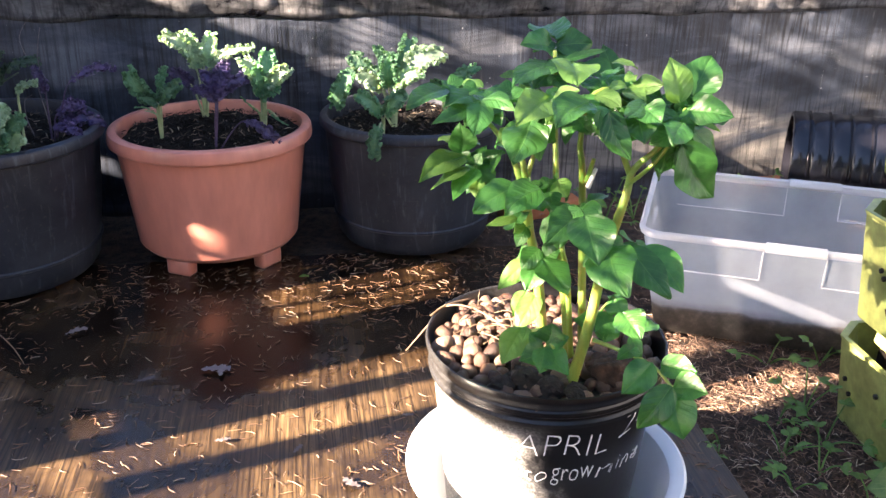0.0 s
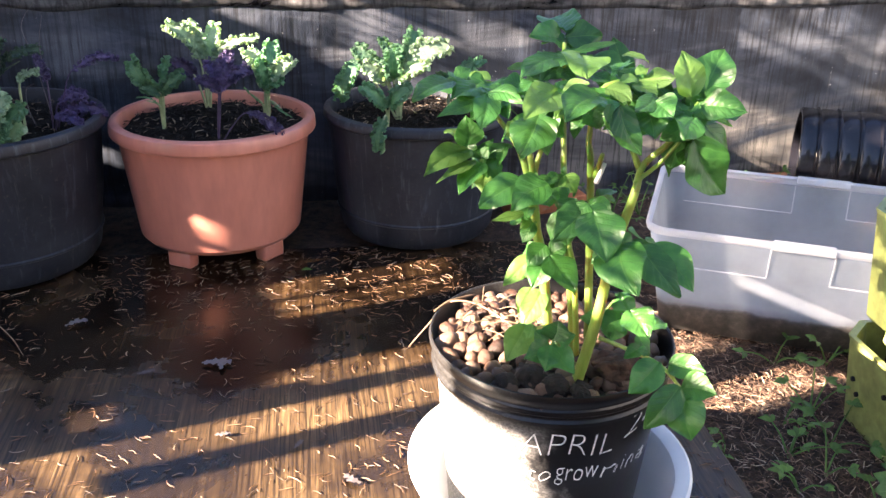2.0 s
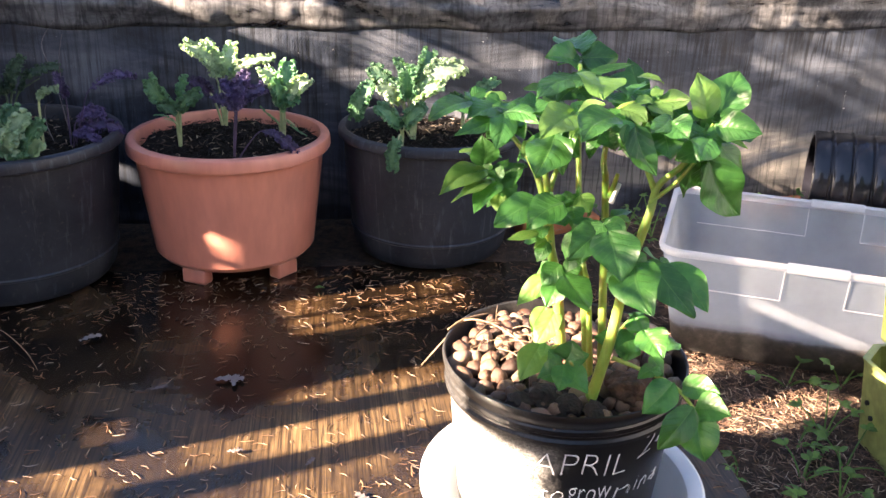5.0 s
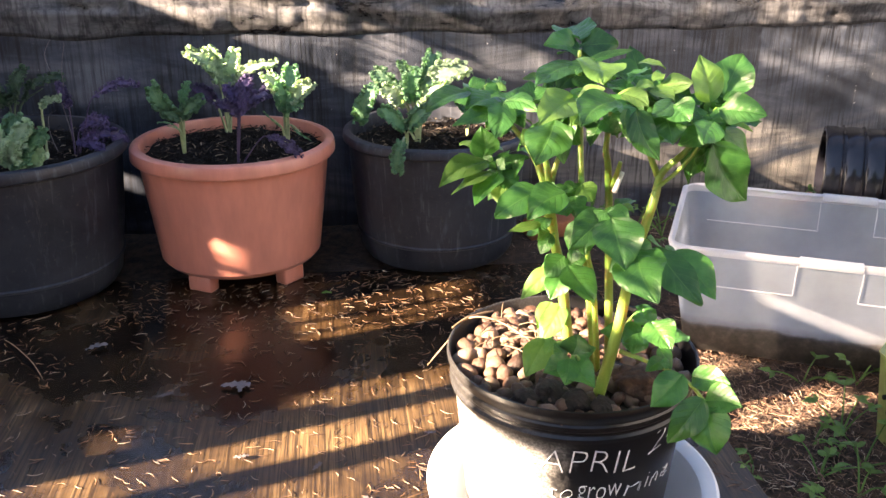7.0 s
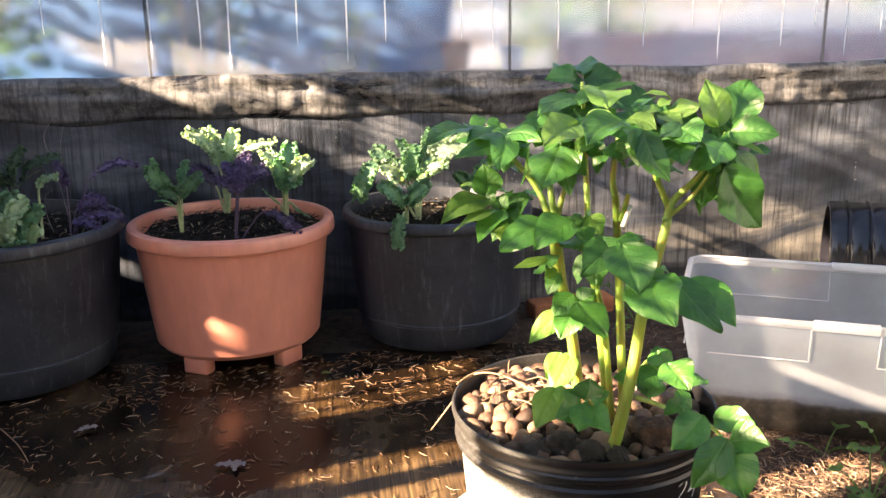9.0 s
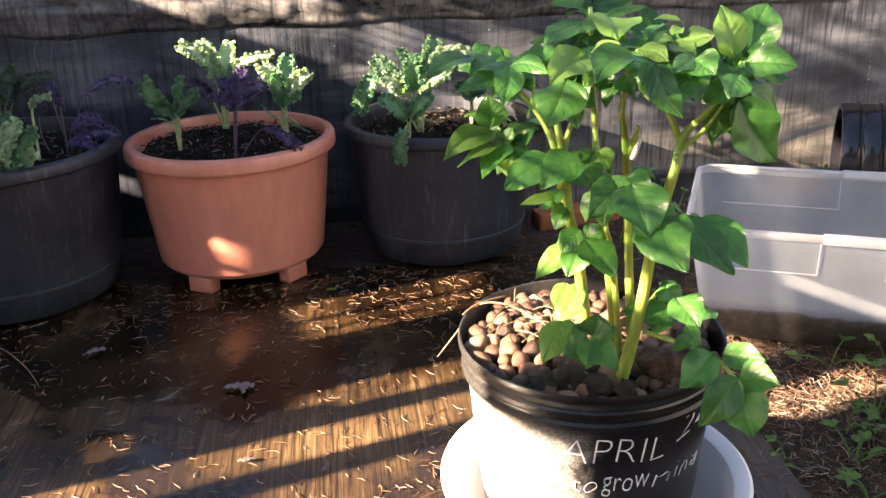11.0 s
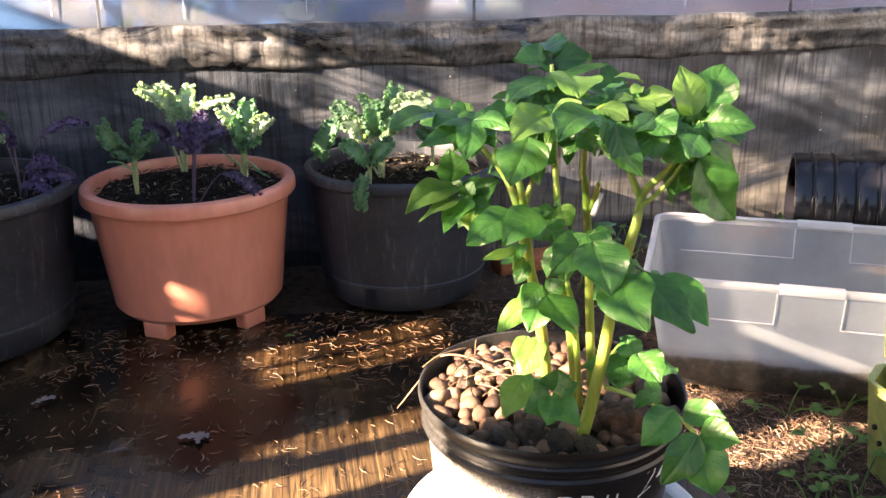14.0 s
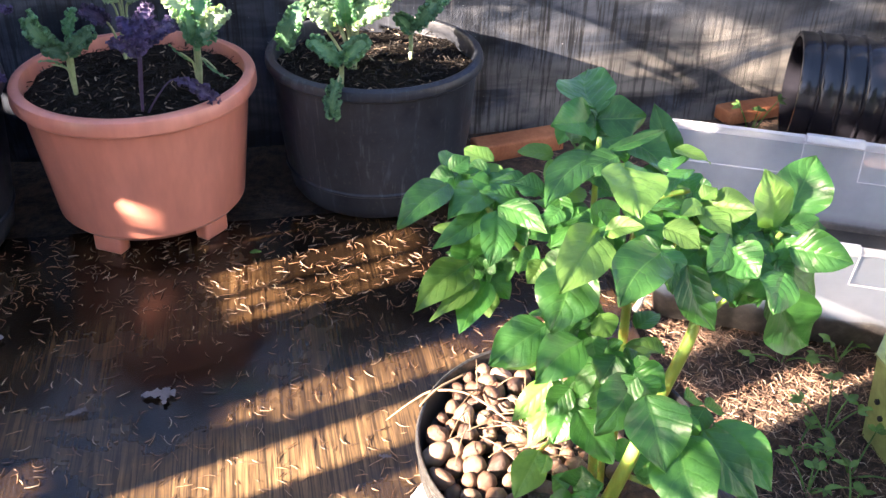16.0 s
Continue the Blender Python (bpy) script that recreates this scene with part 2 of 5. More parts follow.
def leafy(name, dark, light, vein=(0.3, 0.45, 0.16), through=0.35, rough=0.42, scale=55):
    m, nt, b = shader(name, light, rough)
    info = nt.nodes.new("ShaderNodeObjectInfo")
    v = coords(nt)
    broad = noise_tex(nt, v, scale, 4)
    col = mixed(nt, ramp(nt, broad, [(0.3, grey(0)), (0.7, grey(1))]), dark, light)
    hue = nt.nodes.new("ShaderNodeHueSaturation")
    spread = nt.nodes.new("ShaderNodeMapRange")
    spread.inputs["To Min"].default_value, spread.inputs["To Max"].default_value = 0.75, 1.35
    nt.links.new(info.outputs["Random"], spread.inputs["Value"])
    nt.links.new(spread.outputs[0], hue.inputs["Value"])
    nt.links.new(col, hue.inputs["Color"])
    uv = nt.nodes.new("ShaderNodeUVMap")
    sep = nt.nodes.new("ShaderNodeSeparateXYZ")
    nt.links.new(uv.outputs[0], sep.inputs[0])
    # midrib and side veins, drawn in the leaf's own coordinates
    wave = nt.nodes.new("ShaderNodeMath")
    wave.operation = "ABSOLUTE"
    off = nt.nodes.new("ShaderNodeMath")
    off.operation, off.inputs[1].default_value = "SUBTRACT", 0.5
    nt.links.new(sep.outputs[0], off.inputs[0])
    nt.links.new(off.outputs[0], wave.inputs[0])
    slope = nt.nodes.new("ShaderNodeMath")
    slope.operation = "MULTIPLY_ADD"
    slope.inputs[1].default_value = -0.6
    nt.links.new(wave.outputs[0], slope.inputs[0])
    nt.links.new(sep.outputs[1], slope.inputs[2])
    drift = nt.nodes.new("ShaderNodeMath")
    drift.operation, drift.inputs[1].default_value = "MULTIPLY_ADD", 0.16
    nt.links.new(noise_tex(nt, v, 60, 2), drift.inputs[0])
    nt.links.new(slope.outputs[0], drift.inputs[2])
    saw = nt.nodes.new("ShaderNodeMath")
    saw.operation, saw.inputs[1].default_value = "PINGPONG", 0.078
    nt.links.new(drift.outputs[0], saw.inputs[0])
    side = ramp(nt, saw.outputs[0], [(0.0, grey(0.2)), (0.01, grey(0))])
    rib = ramp(nt, wave.outputs[0], [(0.0, grey(0.5)), (0.022, grey(0.0))])
    veins = mixed(nt, 1.0, side, rib, "LIGHTEN")
    col = mixed(nt, veins, hue.outputs[0], vein)
    nt.links.new(col, b.inputs["Base Color"])
    pillow = ramp(nt, saw.outputs[0], [(0.0, grey(0.0)), (0.03, grey(0.75)), (0.07, grey(1))])
    bump(nt, b, mixed(nt, 0.72, pillow, mixed(nt, 0.5, broad, noise_tex(nt, v, scale * 5, 4, 0.7))), 0.5, 0.002)
    t = nt.nodes.new("ShaderNodeBsdfTranslucent")
    bright = mixed(nt, 1.0, col, (1.5, 1.7, 0.7), "MULTIPLY")
    nt.links.new(bright, t.inputs["Color"])
    x = nt.nodes.new("ShaderNodeMixShader")
    x.inputs[0].default_value = through
    nt.links.new(b.outputs[0], x.inputs[1])
    nt.links.new(t.outputs[0], x.inputs[2])
    nt.links.new(x.outputs[0], nt.nodes["Material Output"].inputs[0])
    return m


def milky(name, tint=(0.86, 0.88, 0.9), clear=0.5, rough=0.25, mud=0.0, passed=0.5):
    """Thin translucent plastic: part seen through, part milky, with dried mud up to a height."""
    m, nt, b = shader(name, tint, rough)
    v = coords(nt)
    cloud = noise_tex(nt, v, 9, 4)
    see, glow, x, y = (nt.nodes.new("ShaderNode" + k) for k in ("BsdfTransparent", "BsdfTranslucent", "MixShader", "MixShader"))
    glow.inputs[0].default_value = (*tint, 1)
    y.inputs[0].default_value = passed
    nt.links.new(b.outputs[0], y.inputs[1])
    nt.links.new(glow.outputs[0], y.inputs[2])
    nt.links.new(ramp(nt, cloud, [(0.3, grey(1 - clear - 0.07)), (0.7, grey(1 - clear + 0.07))]), x.inputs[0])
    nt.links.new(see.outputs[0], x.inputs[1])
    nt.links.new(y.outputs[0], x.inputs[2])
    last = x.outputs[0]
    if mud:
        sep, level = nt.nodes.new("ShaderNodeSeparateXYZ"), nt.nodes.new("ShaderNodeMath")
        nt.links.new(v, sep.inputs[0])
        level.operation, level.inputs[1].default_value = "MULTIPLY_ADD", -0.022
        nt.links.new(noise_tex(nt, v, 14, 5, 0.65), level.inputs[0])
        nt.links.new(sep.outputs[2], level.inputs[2])
        coat, z = nt.nodes.new("ShaderNodeBsdfPrincipled"), nt.nodes.new("ShaderNodeMixShader")
        spots = noise_tex(nt, v, 60, 5, 0.7)
        nt.links.new(ramp(nt, spots, [(0.3, (0.022, 0.019, 0.017)), (0.55, (0.06, 0.053, 0.047)), (0.75, (0.13, 0.118, 0.105))]), coat.inputs["Base Color"])
        coat.inputs["Roughness"].default_value, coat.inputs["Specular IOR Level"].default_value = 0.6, 0.2
        nt.links.new(ramp(nt, level.outputs[0], [(mud - 0.016, grey(0.93)), (mud - 0.011, grey(0.4)), (mud, grey(0.06))]), z.inputs[0])
        nt.links.new(last, z.inputs[1])
        nt.links.new(coat.outputs[0], z.inputs[2])
        last = z.outputs[0]
    nt.links.new(last, nt.nodes["Material Output"].inputs[0])
    return m


def frosted(name, tint, rough):
    """Sheeting that blurs what stands behind it and glows a little in the sun."""
    m, nt, b = shader(name, tuple(0.85 * c for c in tint), 0.25)
    see, glow, x, y = (nt.nodes.new("ShaderNode" + k) for k in ("BsdfRefraction", "BsdfTranslucent", "MixShader", "MixShader"))
    see.inputs["Color"].default_value, see.inputs["Roughness"].default_value, see.inputs["IOR"].default_value = (*tint, 1), rough, 1.22
    glow.inputs[0].default_value = (*tint, 1)
    x.inputs[0].default_value, y.inputs[0].default_value = 0.5, 0.28
    damp = noise_tex(nt, coords(nt, (1.2, 1.2, 2.6)), 2.2, 4, 0.6, 0.6)
    nt.links.new(ramp(nt, damp, [(0.34, grey(0.08)), (0.66, grey(0.28))]), y.inputs[0])
    cast = ramp(nt, noise_tex(nt, coords(nt, (1, 1, 2)), 1.7, 3, 0.5, 0.4), [(0.34, (0.72, 0.82, 0.96)), (0.66, (0.95, 0.93, 0.95))])
    nt.links.new(cast, see.inputs["Color"])
    nt.links.new(cast, glow.inputs[0])
    nt.links.new(b.outputs[0], x.inputs[1])
    nt.links.new(glow.outputs[0], x.inputs[2])
    nt.links.new(see.outputs[0], y.inputs[1])
    nt.links.new(x.outputs[0], y.inputs[2])
    nt.links.new(y.outputs[0], nt.nodes["Material Output"].inputs[0])
    return m


def varied(name, stops, rough=0.7, by="Random", bumps=0.2):
    """One material whose colour differs from piece to piece: by object, or by loose island in a joined mesh."""
    m, nt, b = shader(name, stops[0][1], rough)
    info = nt.nodes.new("ShaderNodeObjectInfo") if by == "Random" else nt.nodes.new("ShaderNodeNewGeometry")
    col = ramp(nt, info.outputs[by], stops)
    grain = noise_tex(nt, coords(nt), 260, 3)
    col = mixed(nt, 0.5, col, ramp(nt, grain, [(0.3, grey(0.45)), (0.7, grey(1))]), "MULTIPLY")
    nt.links.new(col, b.inputs["Base Color"])
    bump(nt, b, grain, bumps, 0.001)
    return m


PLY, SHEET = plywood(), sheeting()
GREYBLUE = speckled("plain_grey_blue", (0.1, 0.12, 0.15), (0.17, 0.19, 0.23), 5, 0.6, 0.2, 0.003, 80)
TERRACOTTA = speckled("terracotta_plastic", (0.53, 0.195, 0.135), (0.62, 0.255, 0.185), 5, 0.3, 0.05, 0.001, 30, (1, 1, 0.3))
BLACKPOT = scratched("black_pot_plastic")
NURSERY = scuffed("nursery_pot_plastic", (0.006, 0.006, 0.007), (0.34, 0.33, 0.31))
WHITE = milky("white_thin_plastic", (0.84, 0.86, 0.88), 0.0, 0.26, passed=0.22)
EARTH = speckled("damp_earth", (0.004, 0.003, 0.002), (0.028, 0.017, 0.011), 110, 0.9, 1.0, 0.006, 320)
SOIL = speckled("potting_soil", (0.0025, 0.002, 0.0016), (0.011, 0.008, 0.006), 90, 0.95, 1.0, 0.01, 260, Specular_IOR_Level=0.12)
DIRT = speckled("forest_floor", (0.018, 0.012, 0.008), (0.12, 0.075, 0.048), 60, 0.95, 1.0, 0.02, 210)
LIME = speckled("lime_plastic", (0.17, 0.2, 0.055), (0.43, 0.48, 0.15), 11, 0.42, 0.25, 0.002, 90)
PIPE = speckled("black_pipe_plastic", (0.005, 0.005, 0.007), (0.013, 0.013, 0.018), 10, 0.2, 0.1, 0.001, 200)
TIMBER = speckled("weathered_board", (0.09, 0.07, 0.05), (0.24, 0.19, 0.14), 6, 0.85, 0.5, 0.002, 90, (14, 14, 1))
RAIL = rolled()
BRICK = speckled("orange_block", (0.3, 0.1, 0.04), (0.45, 0.17, 0.07), 30, 0.85, 0.4, 0.002, 200)
CHALK = speckled("white_marker", (0.6, 0.6, 0.6), (0.85, 0.85, 0.85), 300, 0.8, 0.1, 0.0005, 700)
CLAY = varied("clay_pebble", [(0.0, (0.04, 0.02, 0.013)), (0.4, (0.105, 0.052, 0.03)), (0.7, (0.165, 0.092, 0.055)), (1.0, (0.29, 0.195, 0.135))], 0.5, bumps=0.55)
NEEDLES = varied("dry_needles", [(0.0, (0.03, 0.013, 0.007)), (0.45, (0.13, 0.06, 0.025)), (0.82, (0.23, 0.125, 0.06)), (1.0, (0.36, 0.29, 0.21))], 0.6, "Random Per Island")
SHREDS = varied("bark_shreds", [(0.0, (0.022, 0.012, 0.008)), (0.5, (0.13, 0.07, 0.042)), (0.84, (0.28, 0.17, 0.105)), (1.0, (0.5, 0.39, 0.28))], 0.8, "Random Per Island")
CRUMBS = varied("soil_crumbs", [(0.0, (0.003, 0.0025, 0.002)), (0.7, (0.012, 0.009, 0.006)), (0.86, (0.09, 0.06, 0.04)), (1.0, (0.42, 0.34, 0.23))], 0.9, "Random Per Island")
LITTER = varied("dry_leaf", [(0.0, (0.08, 0.066, 0.066)), (1.0, (0.17, 0.145, 0.145))], 0.6)
STRAW = speckled("dry_stem", (0.15, 0.09, 0.05), (0.3, 0.21, 0.13), 60, 0.7, 0.3, 0.001, 300)
POTATO = leafy("potato_leaf", (0.026, 0.1, 0.023), (0.064, 0.195, 0.038), (0.125, 0.27, 0.07), 0.36, 0.33)
# lit copy of the leaf: young yellow-green with sunshine mixed into the colour
POTATO_LIT = leafy("sunlit_young_potato_leaf", (0.08, 0.185, 0.035), (0.145, 0.27, 0.055), (0.18, 0.31, 0.085), 0.35, 0.45)
STEM = speckled("potato_stem", (0.12, 0.23, 0.035), (0.28, 0.41, 0.075), 25, 0.4, 0.15, 0.001, 250, (1, 1, 0.2), Subsurface_Weight=0.2)
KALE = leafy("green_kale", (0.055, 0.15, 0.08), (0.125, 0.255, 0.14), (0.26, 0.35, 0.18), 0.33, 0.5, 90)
# paler kale green, whitened towards how leaves look in sun
KALE_PALE_LIT = leafy("pale_lit_kale", (0.2, 0.31, 0.2), (0.36, 0.47, 0.34), (0.4, 0.48, 0.33), 0.35, 0.5, 90)
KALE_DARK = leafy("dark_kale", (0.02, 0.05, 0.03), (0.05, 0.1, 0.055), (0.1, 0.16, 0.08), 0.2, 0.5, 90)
PURPLE = leafy("purple_kale", (0.026, 0.02, 0.06), (0.08, 0.055, 0.16), (0.14, 0.09, 0.2), 0.2, 0.5, 90)
KSTEM = speckled("kale_stem", (0.24, 0.32, 0.14), (0.42, 0.48, 0.25), 40, 0.5, 0.1, 0.001, 200)
DSTEM = speckled("dark_kale_stem", (0.05, 0.09, 0.05), (0.12, 0.17, 0.09), 40, 0.5, 0.1, 0.001, 200)
PSTEM = speckled("purple_stem", (0.03, 0.016, 0.05), (0.09, 0.05, 0.12), 40, 0.5, 0.1, 0.001, 200)
WEED = leafy("weed_leaf", (0.06, 0.135, 0.03), (0.13, 0.23, 0.055), (0.18, 0.28, 0.09), 0.3, 0.5)
HEDGE = leafy("shrub_leaf", (0.04, 0.09, 0.025), (0.1, 0.18, 0.04), (0.15, 0.22, 0.08), 0.35, 0.6)
BIN = milky("milky_bin_plastic", (0.74, 0.83, 0.93), 0.54, 0.42, 0.058)
RIDGE = milky("milky_ridge_plastic", (0.8, 0.82, 0.86), 0.3, 0.5)
FILM = frosted("clear_greenhouse_sheet", (0.86, 0.9, 0.96), 0.2)
FILMRIB = milky("bright_sheet_rib", (0.92, 0.93, 0.96), 0.35, 0.2)
SEAM = milky("dim_sheet_seam", (0.12, 0.13, 0.15), 0.4, 0.35)


# ---- building blocks ----
def part(name, bm, material, parent=None, label="", smooth=True):
    me = bpy.data.meshes.new(name)
    bm.to_mesh(me)
    bm.free()
    me.materials.append(material)
    if smooth:
        me.shade_smooth()
    ob = new(name, me)
    ob.parent = parent
    if label:
        ob["label"] = label
    return ob


def thing(name, m, label, category, group="", kind=""):
    ob = new(name)
    ob.matrix_basis = m
    ob.empty_display_size = 0.05
    return tagged(ob, label, category, group, kind)


def block(bm, size, at=(0, 0, 0), turn=(0, 0, 0), bevel=0.0):
    """A box with softened edges, added to bm."""
    g = bmesh.ops.create_cube(bm, size=1)
    bmesh.ops.scale(bm, vec=size, verts=g["verts"])
    if bevel:
        edges = list({e for v in g["verts"] for e in v.link_edges})
        made = bmesh.ops.bevel(bm, geom=edges, offset=bevel, segments=2, affect="EDGES", profile=0.5)
        verts = list({v for f in made["faces"] for v in f.verts} | {v for v in g["verts"] if v.is_valid})
    else:
        verts = g["verts"]
    bmesh.ops.transform(bm, matrix=pose(*at, *turn), verts=verts)
    return bm


def lathe(profile, around=64, wobble=0.0):
    """A turned solid from (radius, height) pairs; closed at radius 0."""
    bm = bmesh.new()
    rings = []
    for r, z in profile:
        if r <= 0:
            rings.append([bm.verts.new((0, 0, z))])
        else:
            rings.append([bm.verts.new(((r + wobble * math.sin(3 * a + 1)) * math.cos(a), r * math.sin(a), z)) for a in (2 * math.pi * k / around for k in range(around))])
    for a, b in zip(rings, rings[1:]):
        for k in range(around):
            j = (k + 1) % around
            if len(a) == 1 and len(b) > 1:
                bm.faces.new((a[0], b[j], b[k]))
            elif len(b) == 1 and len(a) > 1:
                bm.faces.new((a[k], a[j], b[0]))
            elif len(a) > 1:
                bm.faces.new((a[k], a[j], b[j], b[k]))
    bmesh.ops.recalc_face_normals(bm, faces=bm.faces)
    for e in bm.edges:
        e.smooth = e.calc_face_angle(0.0) < 0.5
    return bm


def tube(points, radii, sides=8, bm=None):
    """A tapered tube along a smooth line through the points."""
    bm = bm or bmesh.new()
    pts = [Vector(p) for p in points]
    line, rad = [], []
    for i in range(len(pts) - 1):
        p0, p1, p2, p3 = pts[max(i - 1, 0)], pts[i], pts[i + 1], pts[min(i + 2, len(pts) - 1)]
        for k in range(5):
            t = k / 5
            line.append(0.5 * (2 * p1 + (p2 - p0) * t + (2 * p0 - 5 * p1 + 4 * p2 - p3) * t * t + (3 * p1 - p0 - 3 * p2 + p3) * t**3))
            rad.append(radii[i] + (radii[i + 1] - radii[i]) * t)
    line.append(pts[-1])
    rad.append(radii[-1])
    rings, side = [], None
    for i, (p, r) in enumerate(zip(line, rad)):
        way = (line[min(i + 1, len(line) - 1)] - line[max(i - 1, 0)]).normalized()
        if side is None:
            side = way.orthogonal().normalized()
        side = (side - way * side.dot(way)).normalized()
        other = way.cross(side)
        rings.append([bm.verts.new(p + r * (math.cos(a) * side + math.sin(a) * other)) for a in (2 * math.pi * k / sides for k in range(sides))])
    for a, b in zip(rings, rings[1:]):
        for k in range(sides):
            bm.faces.new((a[k], a[(k + 1) % sides], b[(k + 1) % sides], b[k]))
    bm.faces.new(rings[0][::-1])
    bm.faces.new(rings[-1])
    return bm


def blade(base, tip, width, toward=(0.0, -0.75, 0.75), curl=0.12, cup=0.18, ruffle=0.0, waves=7, rows=10, cols=8, outline="ovate", seed=0, bm=None, lobes=0.3, quilt=0.0, twist=0.45):
    """A leaf from base to tip. toward: where its upper face looks. ruffle: frill of the margin. quilt: swelling between the veins."""
    rnd = random.Random(seed)
    bm = bm or bmesh.new()
    uv = bm.loops.layers.uv.verify()
    base, tip = Vector(base), Vector(tip)
    axis = tip - base
    length = axis.length
    axis.normalize()
    n = Vector(toward) - axis * Vector(toward).dot(axis)
    n = (n if n.length > 0.05 else axis.orthogonal()).normalized()
    n = Matrix.Rotation(rnd.uniform(-twist, twist), 3, axis) @ n
    across = axis.cross(n)
    phase = [rnd.uniform(0, 6.28) for _ in range(4)]
    skew = rnd.uniform(-0.09, 0.09)
    droop = rnd.uniform(0.0, 0.2)
    lean = rnd.uniform(-0.12, 0.12)
    grid = []
    for i in range(rows + 1):
        t = i / rows
        if outline == "ovate":
            half = 0.5 * width * (math.sin(math.pi * t**0.76) ** 0.72 if 0 < t < 1 else 0.015)
            half *= 1 - 0.35 * t**5
        elif outline == "kale":
            half = 0.5 * width * (0.16 + 0.84 * max(0, math.sin(math.pi * min(1, t * 0.86 + 0.04) ** 1.2)) ** 0.6)
            half *= 1 - lobes * (0.5 + 0.5 * math.cos(2 * math.pi * (3.5 * t + phase[1])))
        else:
            half = 0.5 * width * max(0.03, math.sin(math.pi * t) ** 0.9)
        row = []
        for j in range(cols + 1):
            u = 2 * j / cols - 1
            edge = abs(u) ** 2
            side = 1 if u > 0 else -1
            out, along, up = half * u, length * t, cup * half * abs(u) ** 1.7
            if ruffle:
                # tight curls: the margin swings up, forwards and outwards in turn
                g = Vector((side * 3.7 + phase[0], t * waves * 0.9, phase[1]))
                w1 = waves * 6.28 * t + phase[2] + 1.7 * (u > 0) + 5.5 * noise.noise(g)
                w2 = 1.83 * w1 + phase[3] + 3.0 * noise.noise(g * 2.1)
                swell = 0.75 + 0.9 * noise.noise(g * 1.7 + Vector((0, 0, 4)))
                m1, m2 = 1.25 * swell * ruffle * abs(u) ** 3.6, 0.45 * ruffle * abs(u) ** 5
                up += m1 * math.sin(w1) + m2 * math.sin(w2) + 0.5 * ruffle * noise.noise(Vector((out, along, phase[1])) * 120)
                along += 0.55 * m1 * math.cos(w1) + 0.8 * m2 * math.cos(w2)
                out += side * (0.5 * m1 * math.sin(w1 * 0.43 + 1) + 0.6 * m2 * math.sin(w2 + 1.2) - 0.4 * m1)
                up += 0.22 * ruffle * noise.noise(Vector((out, along, phase[0])) * 300)
            else:
                wavy = 0.045 * width * edge
                up += wavy * math.sin(11 * t + phase[3] + 2 * u) + 0.05 * width * math.sin(5 * t + phase[2]) * u
                out += side * wavy * 0.25 * math.sin(14 * t + phase[1])
                if quilt:
                    v = t - 0.3 * abs(u) + 0.03 * noise.noise(Vector((t * 5, u * 3, phase[0]))) + 0.02 * side
                    ridge = abs(math.sin(math.pi * v / 0.155)) ** 0.6
                    up += quilt * width * (ridge * (1 - abs(u) ** 3) * min(1, 4 * abs(u)) - 0.35 * max(0, 1 - 7 * abs(u)))
                    up += 0.5 * quilt * width * noise.noise(Vector((out, along, phase[2])) * 150)
            p = base + axis * along + across * (out + skew * length * math.sin(math.pi * t) + lean * up)
            p += n * (up + curl * length * (math.sin(math.pi * t) - 0.15 * t) - droop * length * max(0, t - 0.45) ** 2)
            row.append((bm.verts.new(p), ((u + 1) / 2, t)))
        grid.append(row)
    for i in range(rows):
        for j in range(cols):
            quad = [grid[i][j], grid[i][j + 1], grid[i + 1][j + 1], grid[i + 1][j]]
            face = bm.faces.new([q[0] for q in quad])
            for loop, q in zip(face.loops, quad):
                loop[uv].uv = q[1]
    return bm


def scatter_strips(count, place, length, width, seed, lift=0.003, bend=0.25, tilt=0.15):
    """Many thin bent strips, as one mesh. place(rnd) gives x, y and the height they lie at."""
    rnd = random.Random(seed)
    verts, faces = [], []
    for _ in range(count):
        x, y, z = place(rnd)
        a, l, w = rnd.uniform(0, 6.28), rnd.uniform(*length), rnd.uniform(*width)
        b, rise = rnd.uniform(-bend, bend), rnd.uniform(-tilt, tilt)
        d, s = Vector((math.cos(a), math.sin(a), 0)), Vector((-math.sin(a), math.cos(a), 0))
        k = len(verts)
        for i in range(4):
            t = i / 3 - 0.5
            c = Vector((x, y, z + lift * rnd.uniform(0.4, 1.2) + abs(rise) * l * (t + 0.5))) + d * (l * t) + s * (b * l * (0.25 - t * t) * 2)
            ww = w * (0.55 + 0.45 * (1 - (2 * t) ** 2))
            for q in (s * ww * 0.5, Vector((0, 0, ww * 0.55)), -s * ww * 0.5):
                verts.append(c + q)
        for i in range(3):
            for j in range(2):
                p = k + 3 * i + j
                faces.append((p, p + 1, p + 4, p + 3))
    me = bpy.data.meshes.new("strips")
    me.from_pydata(verts, [], faces)
    return me


def heap(radius, height, seed, rings=14, around=48, rough=0.01, material=SOIL):
    """An uneven round bed of earth."""
    bm = bmesh.new()
    c = [bm.verts.new((0, 0, height))]
    last = None
    for i in range(1, rings + 1):
        r = radius * i / rings
        ring = []
        for k in range(around):
            a = 2 * math.pi * k / around
            x, y = r * math.cos(a), r * math.sin(a)
            z = height * (1 - (i / rings) ** 2) + rough * (noise.noise(Vector((x * 22 + seed, y * 22, 0))) + 0.6 * noise.noise(Vector((x * 70, y * 70 + seed, 3))))
            ring.append(bm.verts.new((x, y, z)))
        for k in range(around):
            j = (k + 1) % around
            bm.faces.new((c[0], ring[k], ring[j]) if last is None else (last[k], ring[k], ring[j], last[j]))
        last = ring
    return bm


